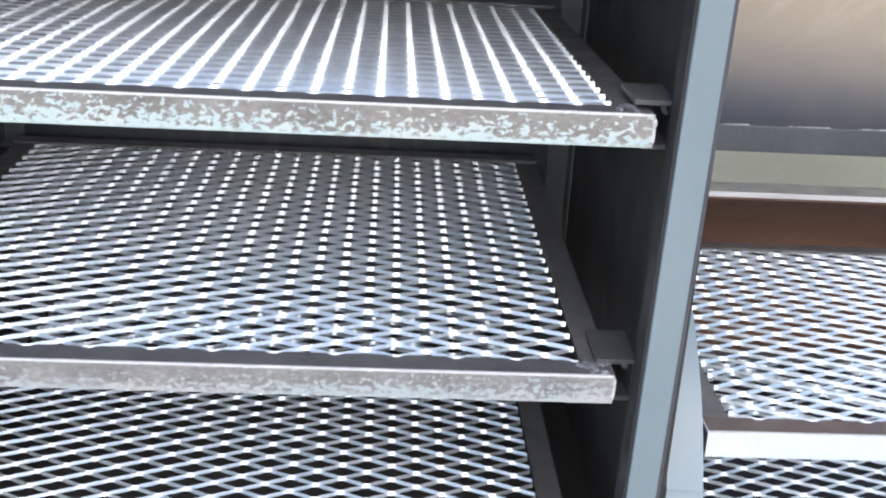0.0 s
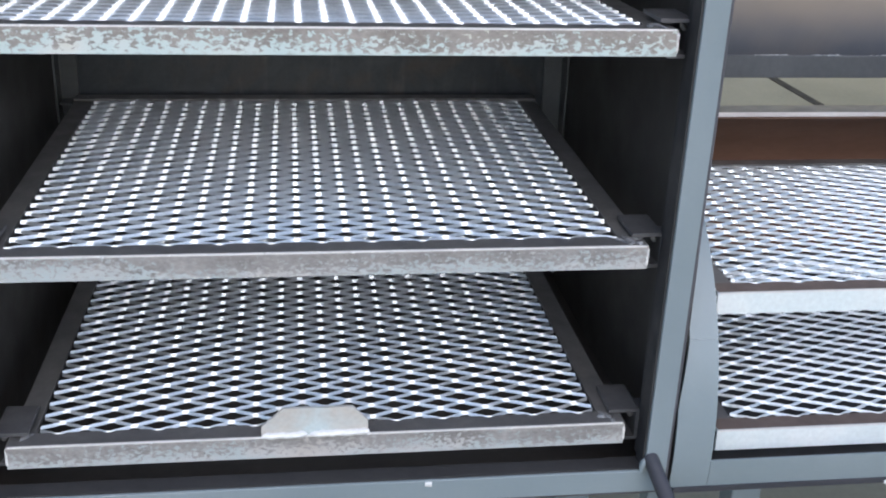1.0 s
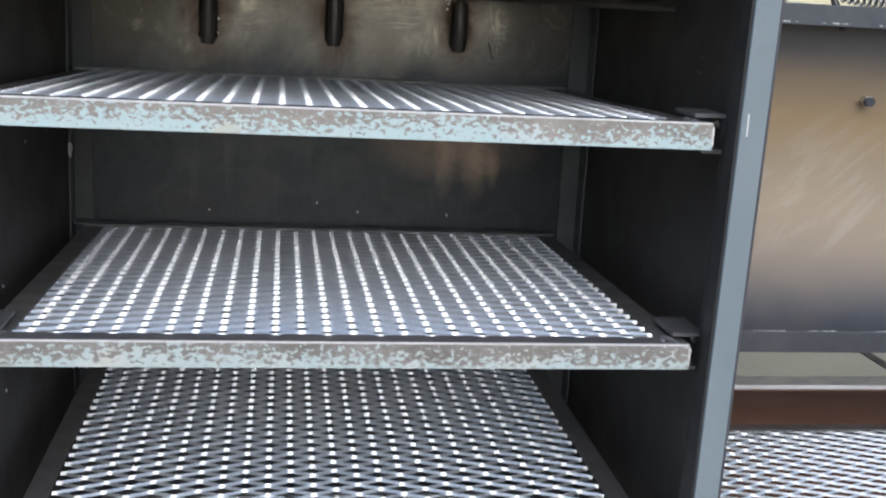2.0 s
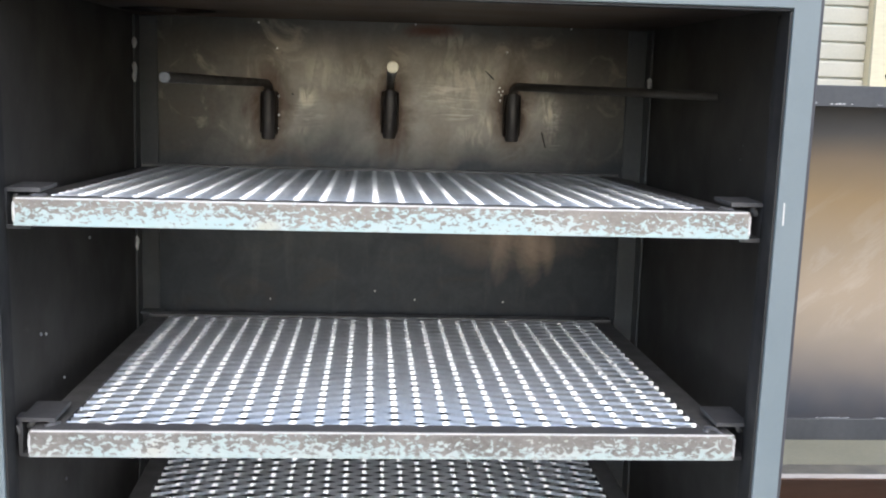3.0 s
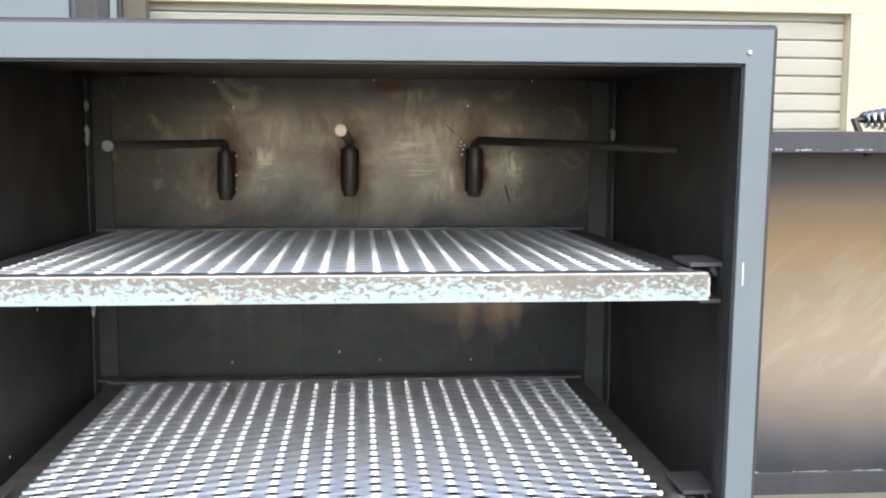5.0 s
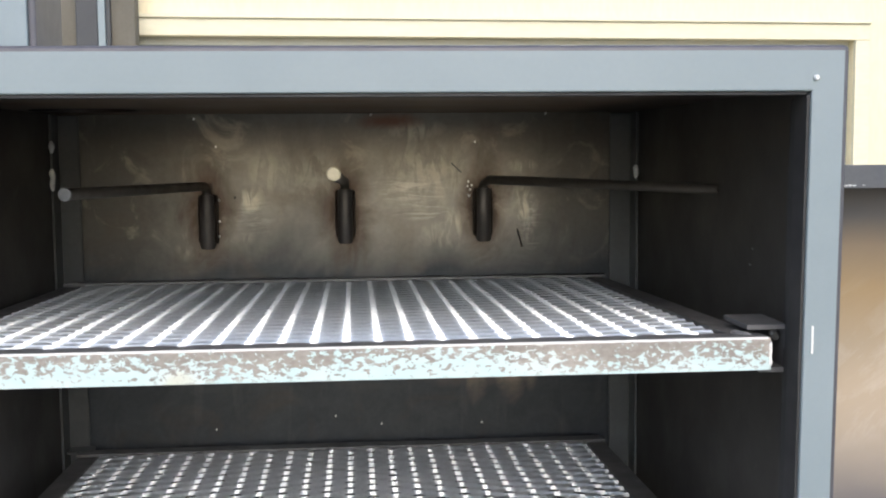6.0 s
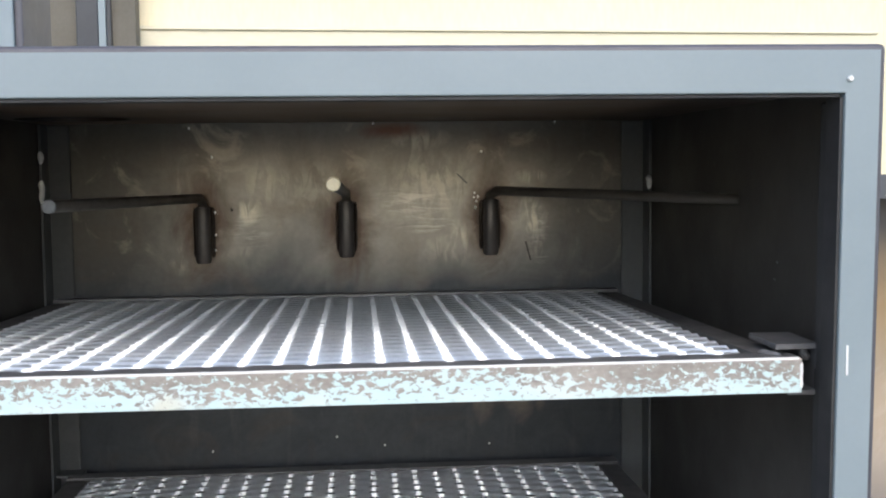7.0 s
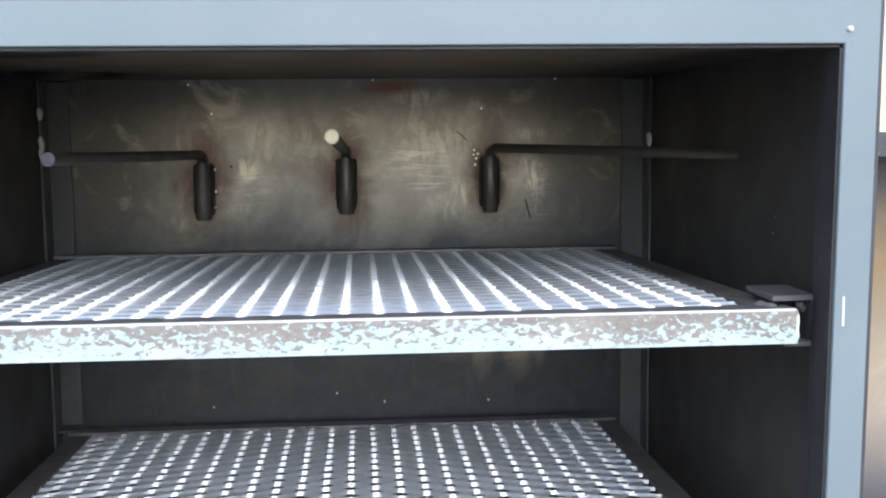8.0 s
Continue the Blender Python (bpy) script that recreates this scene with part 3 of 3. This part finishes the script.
for x0, x1, z0, z1 in ((OR - 0.0025, OR - 0.0003, OB, OT - 0.003), (OL + 0.0003, OL + 0.0025, OB, OT - 0.003), (OL + 0.003, OR - 0.003, OT - 0.0025, OT - 0.0003), (OL + 0.003, OR - 0.003, OB + 0.0003, OB + 0.0025)):
    sp("seal_face", tapered(boxed(x0, x1, FY0 + 0.003, FY1, z0, z1)), SOOT, "dark inner face of the frame")
# dark seal strips set back behind the opening's edges
sp("seal_strip", tapered(boxed(OR + 0.001, OR + 0.008, FY1 + 0.001, FY1 + 0.02, OB, OT - 0.004, bevel=0.002)), SOOT, "dark door seal strip")
sp("seal_strip", tapered(boxed(OL - 0.008, OL - 0.001, FY1 + 0.001, FY1 + 0.02, OB, OT - 0.004, bevel=0.002)), SOOT, "dark door seal strip")
sp("seal_strip", tapered(boxed(OR + 0.010, OR + 0.018, FY1 + 0.022, FY1 + 0.03, OB, OT - 0.004, bevel=0.002)), RAIL, "thin inner liner edge")
sp("seal_strip", tapered(boxed(OL - 0.018, OL - 0.010, FY1 + 0.022, FY1 + 0.03, OB, OT - 0.004, bevel=0.002)), RAIL, "thin inner liner edge")
# angles up the back corners, the left one darker
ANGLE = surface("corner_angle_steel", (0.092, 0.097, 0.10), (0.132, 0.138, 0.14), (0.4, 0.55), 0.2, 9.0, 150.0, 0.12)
DARK_ANGLE = surface("dark_angle_steel", (0.074, 0.077, 0.079), (0.105, 0.108, 0.11), (0.4, 0.55), 0.2, 9.0, 150.0, 0.12)
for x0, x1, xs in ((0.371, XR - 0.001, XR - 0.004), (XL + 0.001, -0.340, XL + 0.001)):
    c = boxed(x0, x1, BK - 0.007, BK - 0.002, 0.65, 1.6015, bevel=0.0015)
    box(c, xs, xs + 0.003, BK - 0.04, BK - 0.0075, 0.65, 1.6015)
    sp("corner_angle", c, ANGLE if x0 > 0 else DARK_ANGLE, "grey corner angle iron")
rng = random.Random(3)
for a, b_ in (((XL + 0.004, BK - 0.042, 1.553), (XL + 0.004, BK - 0.042, 1.568)), ((XL + 0.004, BK - 0.042, 1.504), (XL + 0.004, BK - 0.042, 1.533)), ((XR - 0.005, BK - 0.042, 1.513), (XR - 0.005, BK - 0.042, 1.531)), ((XL + 0.004, BK - 0.042, 1.255), (XL + 0.004, BK - 0.042, 1.276))):
    sp("weld_bead", bead(bmesh.new(), a, b_, 0.0035, rng), WELD, "pale weld bead", True)
# bright specks of spatter on the back sheet
for x, z in ((-0.163, 1.558), (0.185, 1.562), (-0.172, 1.1735), (0.1925, 1.1735), (0.053, 1.175), (-0.010, 1.188), (-0.191, 1.595), (0.044, 1.5995), (0.282, 1.600)):
    fleck(x, z, 0.0015 if z > 1.3 else 0.0011)
for y, z in ((0.137, 1.232), (0.203, 1.165), (0.118, 1.236), (0.200, 1.043), (0.33, 1.31)):
    sp("spatter", bead(bmesh.new(), (XL + 0.001, y, z), (XL + 0.001, y + 0.001, z + 0.004), 0.0015, rng), TAB_GREY, "bright weld spatter", True)
for y, z in ((0.166, 1.455), (0.172, 1.439)):
    sp("spatter", bead(bmesh.new(), (XR - 0.001, y, z), (XR - 0.001, y + 0.004, z + 0.001), 0.0008, rng), TAB_GREY, "dull weld spatter", True)
for x, z in ((0.1754, 1.508), (0.178, 1.497), (0.180, 1.503), (0.1765, 1.489), (0.1745, 1.502), (-0.161, 1.487), (-0.1605, 1.458), (-0.162, 1.438)):
    fleck(x, z, 0.0015)
sp("scratch", tube(bmesh.new(), [(0.2433, BK - 0.0005, 1.4444), (0.250, BK - 0.0005, 1.4195)], 0.0011, 6), PIPE, "dark scratch")
sp("scratch", tube(bmesh.new(), [(0.153, BK - 0.0005, 1.535), (0.1666, BK - 0.0005, 1.522)], 0.0009, 6), ANGLE, "dark scratch")
sp("scratch", tube(bmesh.new(), [(-0.140, BK - 0.0005, 1.493), (-0.1385, BK - 0.0005, 1.490)], 0.0016, 6), PIPE, "dark pit")

# three bars welded to the back sheet by short upright sleeves
for sx, end, cut, ez in ((-0.1745, (-0.2508, 0.205, 1.514), True, 1.507), (0.0082, (0.0025, 0.150, 1.532), True, 1.511), (0.1955, (XR + 0.003, 0.274, 1.509), False, 1.512)):
    sy = BK - 0.015
    low = -0.005 if sx < -0.1 else 0.0
    sleeve = sp("sleeve", tube(bmesh.new(), [(sx, sy, 1.429 + low), (sx, sy, 1.432 + low), (sx, sy, 1.497 + low), (sx, sy, 1.501 + low)], [0.0080, 0.0098, 0.0098, 0.0084], 18), SLEEVE, "dark grey pipe sleeve with burnt welds", True)
    e = Vector(end)
    s0 = Vector((sx, sy, 1.490 + low))
    mid = Vector((sx, sy, ez)) + (e - s0).normalized() * 0.012
    sp("hanging_bar", tube(bmesh.new(), [s0, Vector((sx, sy, ez - 0.006)), mid, mid.lerp(e, 0.5), e], 0.0058, 14), HANGER, "dark round hanging bar", True)
    if cut:
        d = (e - mid).normalized()
        sp("bar_end", tube(bmesh.new(), [e + d * 0.0002, e + d * 0.0022, e + d * 0.003], [0.0066, 0.0066, 0.0055], 18), CUT_END if sx > -0.1 else TAB_GREY, "pale cut bar end")
    bd = bmesh.new()
    for dx in (-0.0108, 0.0108):
        bead(bd, (sx + dx, BK - 0.004, 1.436 + low), (sx + dx, BK - 0.004, 1.50 + low), 0.0028, rng)
    sp("weld_bead", bd, BURNT, "burnt weld seam", True)

# rack clips: short C-shaped channels on the side sheets, four to a rack
RACKS = (1.399, 1.170, 0.9409, 0.7247)
HALF = (0.356, 0.352, 0.3455, 0.337)
MID = (0.0, 0.004, 0.0042, 0.007)
SW = 0.0264
DEPTH = 0.613
for z, half_w, mid_x in zip(RACKS, HALF, MID):
    for side in (-1, 1):
        for y0 in (0.016, 0.600):
            c = bmesh.new()
            if y0 > 0.3:
                if side > 0 or z > 1.3:
                    c.free()
                    continue
                box(c, XL + 0.006, -0.332, 0.600, BK - 0.008, z - 0.003 - 0.012 * (z > 1.1), z + 0.001 - 0.012 * (z > 1.1), bevel=0.001)
                sp("rack_clip", c, ANGLE, "small grey steel tab")
                continue
            wall = XR if side > 0 else -XL
            web = half_w + side * mid_x + (0.018 if side > 0 else 0.011)
            tip = web - 0.032
            zt, zb = z + 0.008, z - 0.032
            xs = lambda v: side * v
            o = [(xs(tip), zt - 0.004), (xs(tip), zt), (xs(web + 0.002), zt), (xs(web + 0.004), zt - 0.002), (xs(web + 0.004), zb + 0.002), (xs(web + 0.002), zb), (xs(web - 0.022), zb), (xs(web - 0.022), zb + 0.004), (xs(web), zb + 0.004), (xs(web), zt - 0.004)]
            prism(c, o, "y", y0, y0 + 0.058)
            box(c, min(xs(web + 0.005), xs(wall)), max(xs(web + 0.005), xs(wall)), y0 + 0.012, y0 + 0.032, z - 0.022, z + 0.004)
            clip = sp("rack_clip", c, RAIL, "dark steel channel clip")
            wl = bmesh.new()
            bead(wl, (xs(web - 0.008), y0 + 0.008, zt - 0.006), (xs(web - 0.002), y0 + 0.012, zt - 0.014), 0.0035, rng)
            bead(wl, (xs(web + 0.006), y0 + 0.001, z - 0.001), (xs(web + 0.003), y0 + 0.003, z - 0.012), 0.0026, rng)
            sp("weld_bead", wl, FLANGE, "dark lumpy weld on the clip", True)

sp("screw", tube(bmesh.new(), [(0.3785, FY0 + 0.001, 1.6063), (0.3785, FY0 - 0.002, 1.6063), (0.3785, FY0 - 0.003, 1.6063)], [0.0022, 0.0022, 0.0014], 10), WELD, "bright small screw head")
sp("paint_chip", boxed(0.3790, 0.3807, FY0 - 0.0008, FY0 + 0.001, 1.390, 1.412), WELD, "bare scratch in the paint")
sp("paint_chip", tube(bmesh.new(), [(0.115, FY0 + 0.001, FB + 0.028), (0.122, FY0 - 0.001, FB + 0.028)], 0.003, 8), WELD, "bare speck in the paint")
sp("stay_bar", tube(bmesh.new(), [(0.371, FY0 + 0.004, 0.692), (0.377, FY0 - 0.03, 0.672), (0.41, FY0 - 0.2, 0.565), (0.44, FY0 - 0.35, 0.465)], 0.009, 10), PAINT_EDGE, "dark door stay bar", True)
sp("stay_weld", bead(bmesh.new(), (0.361, FY0 - 0.001, 0.674), (0.363, FY0 - 0.001, 0.692), 0.004, rng), PAINT, "painted weld", True)
sp("flue", boxed(-0.468, -0.349, 0.45, 0.57, 1.6275, 3.0, bevel=0.003), PAINT, "grey primed square flue duct")
sp("flue_edge", boxed(-0.3488, -0.340, 0.453, 0.57, 1.6275, 3.0, bevel=0.003), RIM_PAINT, "dark rolled flue edge")
for lx in (XL + 0.03, XR - 0.03):
    for ly in (0.3, BK - 0.03):
        sp("leg", boxed(lx - 0.025, lx + 0.025, ly - 0.025, ly + 0.025, 0, 0.633, bevel=0.003), PAINT, "grey primed square leg")


# ---- racks ----
def cooking_rack(name, at, half, depth, bar, label, group, column, tab=False, corner_weld=True, dip=0.0, flange=FLANGE, inset=0.029, lumps=2):
    rack = thing(name, at, label, "rack", group)
    rack.matrix_world = pose(*at, -dip)
    part("front_bar", angle_bar(SW, "x", -half, half, 0.0, 1, 0.0), bar, rack, "angle bar with patchy zinc skin")
    part("back_bar", angle_bar(SW, "x", -half, half, depth, -1, 0.004), FLANGE, rack)
    part("side_bar", angle_bar(SW, "y", SW + 0.0005, depth - SW - 0.0005, -half, 1, 0.0), FLANGE, rack)
    part("side_bar", angle_bar(SW, "y", SW + 0.0005, depth - SW - 0.0005, half, -1, 0.0), FLANGE, rack)
    # highlight of the bar's top corner, put in as a thin pale strip
    part("worn_edge", boxed(-half + 0.002, half - 0.002, -0.0004, 0.0016, -0.0012, 0.0005), WELD, rack, "bright highlight strip along the upper edge")
    # dark top of the front leg, a hair proud of the bar
    part("flange_scale", boxed(-half + 0.001, half - 0.001, 0.0025, SW, 0.0002, 0.0006), flange, rack, "dark mill scale on the flat leg")
    me = expanded_metal(-half + 0.029, half - inset, 0.0235, depth - 0.022, column - at[0])
    m = new("expanded_mesh", me)
    m.parent = rack
    m.location = (0, 0, -0.0005)
    m["label"] = "bright raised expanded steel mesh"
    r = random.Random(int(at[2] * 1000))
    if corner_weld:
        for sx in (-1, 1):
            part("weld_bead", bead(bmesh.new(), (sx * (half - 0.024), 0.026, 0.001), (sx * (half - 0.012), 0.012, 0.001), 0.003, r), FLANGE, rack, "", True)
            part("weld_bead", bead(bmesh.new(), (sx * half, 0.001, -0.003), (sx * half, 0.001, -0.023), 0.0018, r), WELD, rack, "pale corner weld", True)
        lump = bmesh.new()
        for i in range(lumps):
            px, py = half - r.uniform(0.003, 0.026), r.uniform(0.001, 0.02)
            bead(lump, (px, py, 0.0012), (px + r.uniform(-0.006, 0.004), py + r.uniform(0.002, 0.008), 0.0016), r.uniform(0.002, 0.0042), r)
        for v in lump.verts:
            v.co.z = 0.0012 + (v.co.z - 0.0012) * 0.6
        part("corner_lump", lump, TAB_GREY, rack, "lumpy grey corner weld", True)
        for i in range(5):
            x = r.uniform(-half + 0.05, half - 0.05)
            part("weld_bead", bead(bmesh.new(), (x, 0.0, -0.0005), (x + 0.004, 0.0, -0.0005), 0.0014, r), WELD, rack, "bright spatter", True)
    if tab:
        t = [(-0.070, 0.0), (0.046, 0.0), (0.046, 0.016), (0.029, 0.034), (-0.046, 0.034), (-0.070, 0.012)]
        ob = part("pull_tab", prism(bmesh.new(), t, "y", 0.001, 0.005), TAB, rack, "cut steel pull tab with clipped corners")
        wb = bmesh.new()
        bead(wb, (-0.069, -0.0005, 0.002), (-0.021, -0.0005, 0.002), 0.0038, r)
        bead(wb, (-0.018, -0.0005, 0.002), (0.047, -0.0005, 0.003), 0.0038, r)
        part("tab_weld", wb, WELD, rack, "bright weld along the tab", True)
    return rack


in_smoker = "racks in the smoker"
cooking_rack("cooking_rack", (MID[0], 0.0, RACKS[0]), HALF[0], DEPTH, BAR, "steel rack of raised mesh with heavily flaked zinc front bar", in_smoker, 0.0387, dip=1.8, inset=0.036)
cooking_rack("cooking_rack", (MID[1], 0.0, RACKS[1]), HALF[1], DEPTH, BAR_WORN, "steel rack of raised mesh with flaked zinc front bar", in_smoker, 0.0369, dip=1.5)
cooking_rack("cooking_rack", (MID[2], 0.0, RACKS[2]), HALF[2], DEPTH, BAR_FINE, "steel rack of raised mesh with dull grey front bar", in_smoker, 0.0054, dip=-0.6, lumps=10)
cooking_rack("cooking_rack", (MID[3], 0.0, RACKS[3]), HALF[3], DEPTH, BAR_FINE, "steel rack of raised mesh with a welded pull tab", in_smoker, 0.0345, tab=True, lumps=4)

# ---- barrel grill beside the cabinet ----
CY, CZ, R = 0.278, 0.704, 0.305
GX0, GX1, GO = 0.4085, 1.75, 0.442
barrel = thing("barrel_grill", (1.0, CY, 0), "grey-primed steel barrel grill with its lid raised", "grill")
barrel_at = Matrix.Translation((-1.0, -CY, 0))


def bp(name, bm, material, label="", smooth=False, parent=None):
    bm.transform(barrel_at)
    return part(name, bm, material, parent or barrel, label, smooth)


def curved_plate(bm, x0, x1, a0, a1, r0, r1, cy=CY, cz=CZ, n=40):
    return prism(bm, arc(cy, cz, r1, a0, a1, n) + arc(cy, cz, r0, a1, a0, n), "x", x0, x1)


RIM, LOW = 61.0, 183.4
FLOOR_Z = 0.650
FA = math.degrees(math.asin((CZ - FLOOR_Z) / R))
bp("shell", curved_plate(bmesh.new(), GO, GX1 - 0.06, -FA, RIM, R - 0.0025, R), PAINT, "grey primed rolled shell", True)
bp("front_lip", curved_plate(bmesh.new(), GO, GX1 - 0.06, LOW, 180 + FA, R - 0.0025, R, n=6), PAINT, "grey primed front lip", True)
for x0, x1 in ((GX0, GO - 0.0005), (GX1 - 0.0595, GX1)):
    bp("end_band", curved_plate(bmesh.new(), x0, x1, -FA, 156, R - 0.0025, R), PAINT, "grey primed rolled end band", True)
    front = curved_plate(bmesh.new(), x0, x1, 156.05, 180 + FA, R - 0.0025, R, n=16)
    if x0 < 1:
        # the edge by the cabinet sweeps out to meet the frame
        for v in front.verts:
            if v.co.x < x0 + 0.001:
                v.co.x -= 0.0118 * min(1.0, max(0.0, (0.828 - v.co.z) / 0.07))
    bp("end_band", front, PAINT, "grey primed rolled end band", True)
half_floor = R * math.cos(radians(FA))
bp("trough_floor", boxed(GX0, GX1, CY - half_floor + 0.003, CY + half_floor - 0.003, FLOOR_Z, FLOOR_Z + 0.004), SOOT, "black sooted trough floor")
bp("lip_edge", boxed(GO - 0.04, GX1, CY - half_floor - 0.003, CY - half_floor + 0.0025, FLOOR_Z - 0.006, FLOOR_Z), PAINT_EDGE, "dark lower edge bar")
bp("inner_shell", curved_plate(bmesh.new(), GX0 + 0.003, GX1 - 0.003, -FA + 1.0, RIM - 0.5, R - 0.008, R - 0.003), RUST, "brown rusted inside plate", True)
for x in (GX0 + 0.002, GX1 - 0.002):
    bp("end_plate", prism(bmesh.new(), arc(CY, CZ, R - 0.003, -FA + 1, 179 + FA, 39), "x", x - 0.002, x + 0.002), RUST if x > 1 else PAINT, "round end plate")
rim_y, rim_z = CY + R * math.cos(radians(RIM)), CZ + R * math.sin(radians(RIM))
bp("rim_bar", boxed(GO, GX1 - 0.06, rim_y - 0.004, rim_y + 0.036, rim_z - 0.004, rim_z + 0.002, bevel=0.001), FLANGE, "grey flat rim bar")
# the rim's lit front edge, its brightness painted as a paler strip
bp("rim_edge", boxed(GO, GX1 - 0.06, rim_y - 0.006, rim_y - 0.0042, rim_z - 0.004, rim_z + 0.0022), surface("lit_rim_steel", (0.45, 0.42, 0.41), (0.58, 0.56, 0.55), (0.4, 0.6), 0.1, 9.0), "pale lit front edge")
for lx in (GX0 + 0.15, GX1 - 0.15):
    for ly in (CY - 0.15, CY + 0.15):
        bp("leg", boxed(lx - 0.02, lx + 0.02, ly - 0.02, ly + 0.02, 0, FLOOR_Z - 0.001, bevel=0.003), PAINT, "grey primed square leg")
lip = bmesh.new()
bead(lip, (0.66, CY - R + 0.001, 0.645), (0.675, CY - R + 0.001, 0.645), 0.004, rng)
bp("weld_bead", lip, WELD, "pale weld", True)

# lid, swung up: an arc of plate, hollow side to the front
B, T = Vector((0.435, 1.028)), Vector((0.580, 1.522))
ch = T - B
half_angle = math.asin(min(0.999, ch.length / 2 / R))
nrm = Vector((ch.y, -ch.x)).normalized()
cen = (B + T) / 2 - nrm * (R * math.cos(half_angle))
a_b = math.degrees(math.atan2(B.y - cen.y, B.x - cen.x))
a_t = math.degrees(math.atan2(T.y - cen.y, T.x - cen.x))
if a_t < a_b:
    a_t += 360
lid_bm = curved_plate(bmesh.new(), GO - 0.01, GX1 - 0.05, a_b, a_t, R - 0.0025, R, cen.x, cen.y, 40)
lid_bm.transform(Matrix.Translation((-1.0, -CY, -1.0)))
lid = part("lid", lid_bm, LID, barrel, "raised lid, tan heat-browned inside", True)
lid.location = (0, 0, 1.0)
lid_back = Matrix.Translation((0, 0, -1.0))


def lp(name, bm, material, label="", smooth=False):
    bm.transform(lid_back)
    return bp(name, bm, material, label, smooth, lid)


LIDEDGE = surface("dark_lid_edge", (0.07, 0.075, 0.085), (0.1, 0.105, 0.115), (0.4, 0.6), 0.4, 7.0)
lp("lid_flange", boxed(GO - 0.012, GX1 - 0.05, B.x - 0.008, B.x - 0.003, B.y - 0.006, B.y + 0.026, bevel=0.001), LIDEDGE, "dark flat bar along the lid edge")
lp("lid_flange", boxed(GO - 0.012, GX1 - 0.05, T.x - 0.008, T.x - 0.003, T.y - 0.026, T.y + 0.006, bevel=0.001), LIDEDGE, "dark flat bar along the lid edge")
for yy, zz, x, pitch, count in ((B.x - 0.004, B.y + 0.024, 0.442, 0.089, 14), (T.x - 0.006, T.y - 0.022, 0.450, 0.0725, 17)):
    for i in range(count):
        lp("stitch_weld", bead(bmesh.new(), (x, yy, zz), (x + 0.052 + rng.uniform(-0.006, 0.006), yy, zz + 0.001), 0.0022, rng), STITCH, "pale stitch weld", True)
        x += pitch

# coil handle over the lid's upper edge
hx, hy, hz = 0.775, T.x + 0.03, T.y + 0.024
lp("handle_rod", tube(bmesh.new(), [(hx + 0.012, T.x + 0.004, T.y - 0.03), (hx + 0.004, hy - 0.006, hz - 0.016), (hx, hy, hz - 0.002), (hx + 0.012, hy, hz), (hx + 0.2, hy, hz), (hx + 0.212, hy, hz - 0.002), (hx + 0.208, hy - 0.006, hz - 0.016), (hx + 0.2, T.x + 0.004, T.y - 0.03)], 0.006, 12), PIPE, "dark bent handle rod", True)
coil, crad = [], []
turns, steps = 19, 14
for i in range(turns * steps + 1):
    f = i / (turns * steps)
    rr = 0.0085 + 0.0095 * math.sin(math.pi * min(1, max(0, f))) ** 0.6
    a = 2 * math.pi * turns * f
    coil.append((hx + 0.012 + 0.188 * f, hy + rr * math.cos(a), hz + rr * math.sin(a)))
lp("handle_coil", tube(bmesh.new(), coil, 0.0027, 7), CHROME, "coiled steel spring grip", True)

# fitting through the lid: a nut with a black bore
fz = 1.380
fy = cen.x + math.sqrt(R * R - (fz - cen.y) ** 2)
fx = 0.806 + 0.155 * (fy - 0.5) / 0.35
FIT = [(fx + 0.010 * math.cos(radians(60 * k)), fz + 0.010 * math.sin(radians(60 * k))) for k in range(6)]
lp("fitting_nut", prism(bmesh.new(), FIT, "y", fy - 0.018, fy - 0.002), CHROME, "bright hexagonal nut")
lp("fitting_bore", tube(bmesh.new(), [(fx, fy - 0.016, fz), (fx, fy - 0.024, fz)], 0.008, 14), PAINT_EDGE, "dark pipe bore")
for kx in (0.95, 1.45):
    bp("hinge", boxed(kx, kx + 0.05, rim_y + 0.012, rim_y + 0.03, rim_z, B.y + 0.002, bevel=0.003), PAINT_EDGE, "dark hinge strap")


def grill_rack(at, length, depth):
    return cooking_rack("grill_rack", at, length / 2, depth, BRIGHT_BAR, "steel mesh rack with bright zinc front bar in the barrel", "racks in the barrel grill", at[0] - length / 2 + 0.055, corner_weld=False, flange=BROWN_FLANGE)


g_right = GX1 - 0.03
for gx0, gy, gz, gd in ((0.4525, 0.042, 0.864, 0.488), (0.4600, 0.008, 0.7035, 0.522)):
    grill_rack(((gx0 + g_right) / 2, gy, gz), g_right - gx0, gd)
    for gx in (0.437, GX1 - 0.020):
        bp("rack_ledge", boxed(gx - 0.025, gx + 0.03, gy + 0.01, gy + gd - 0.02, gz - 0.031, gz - 0.0275), RAIL, "dark steel rack ledge")
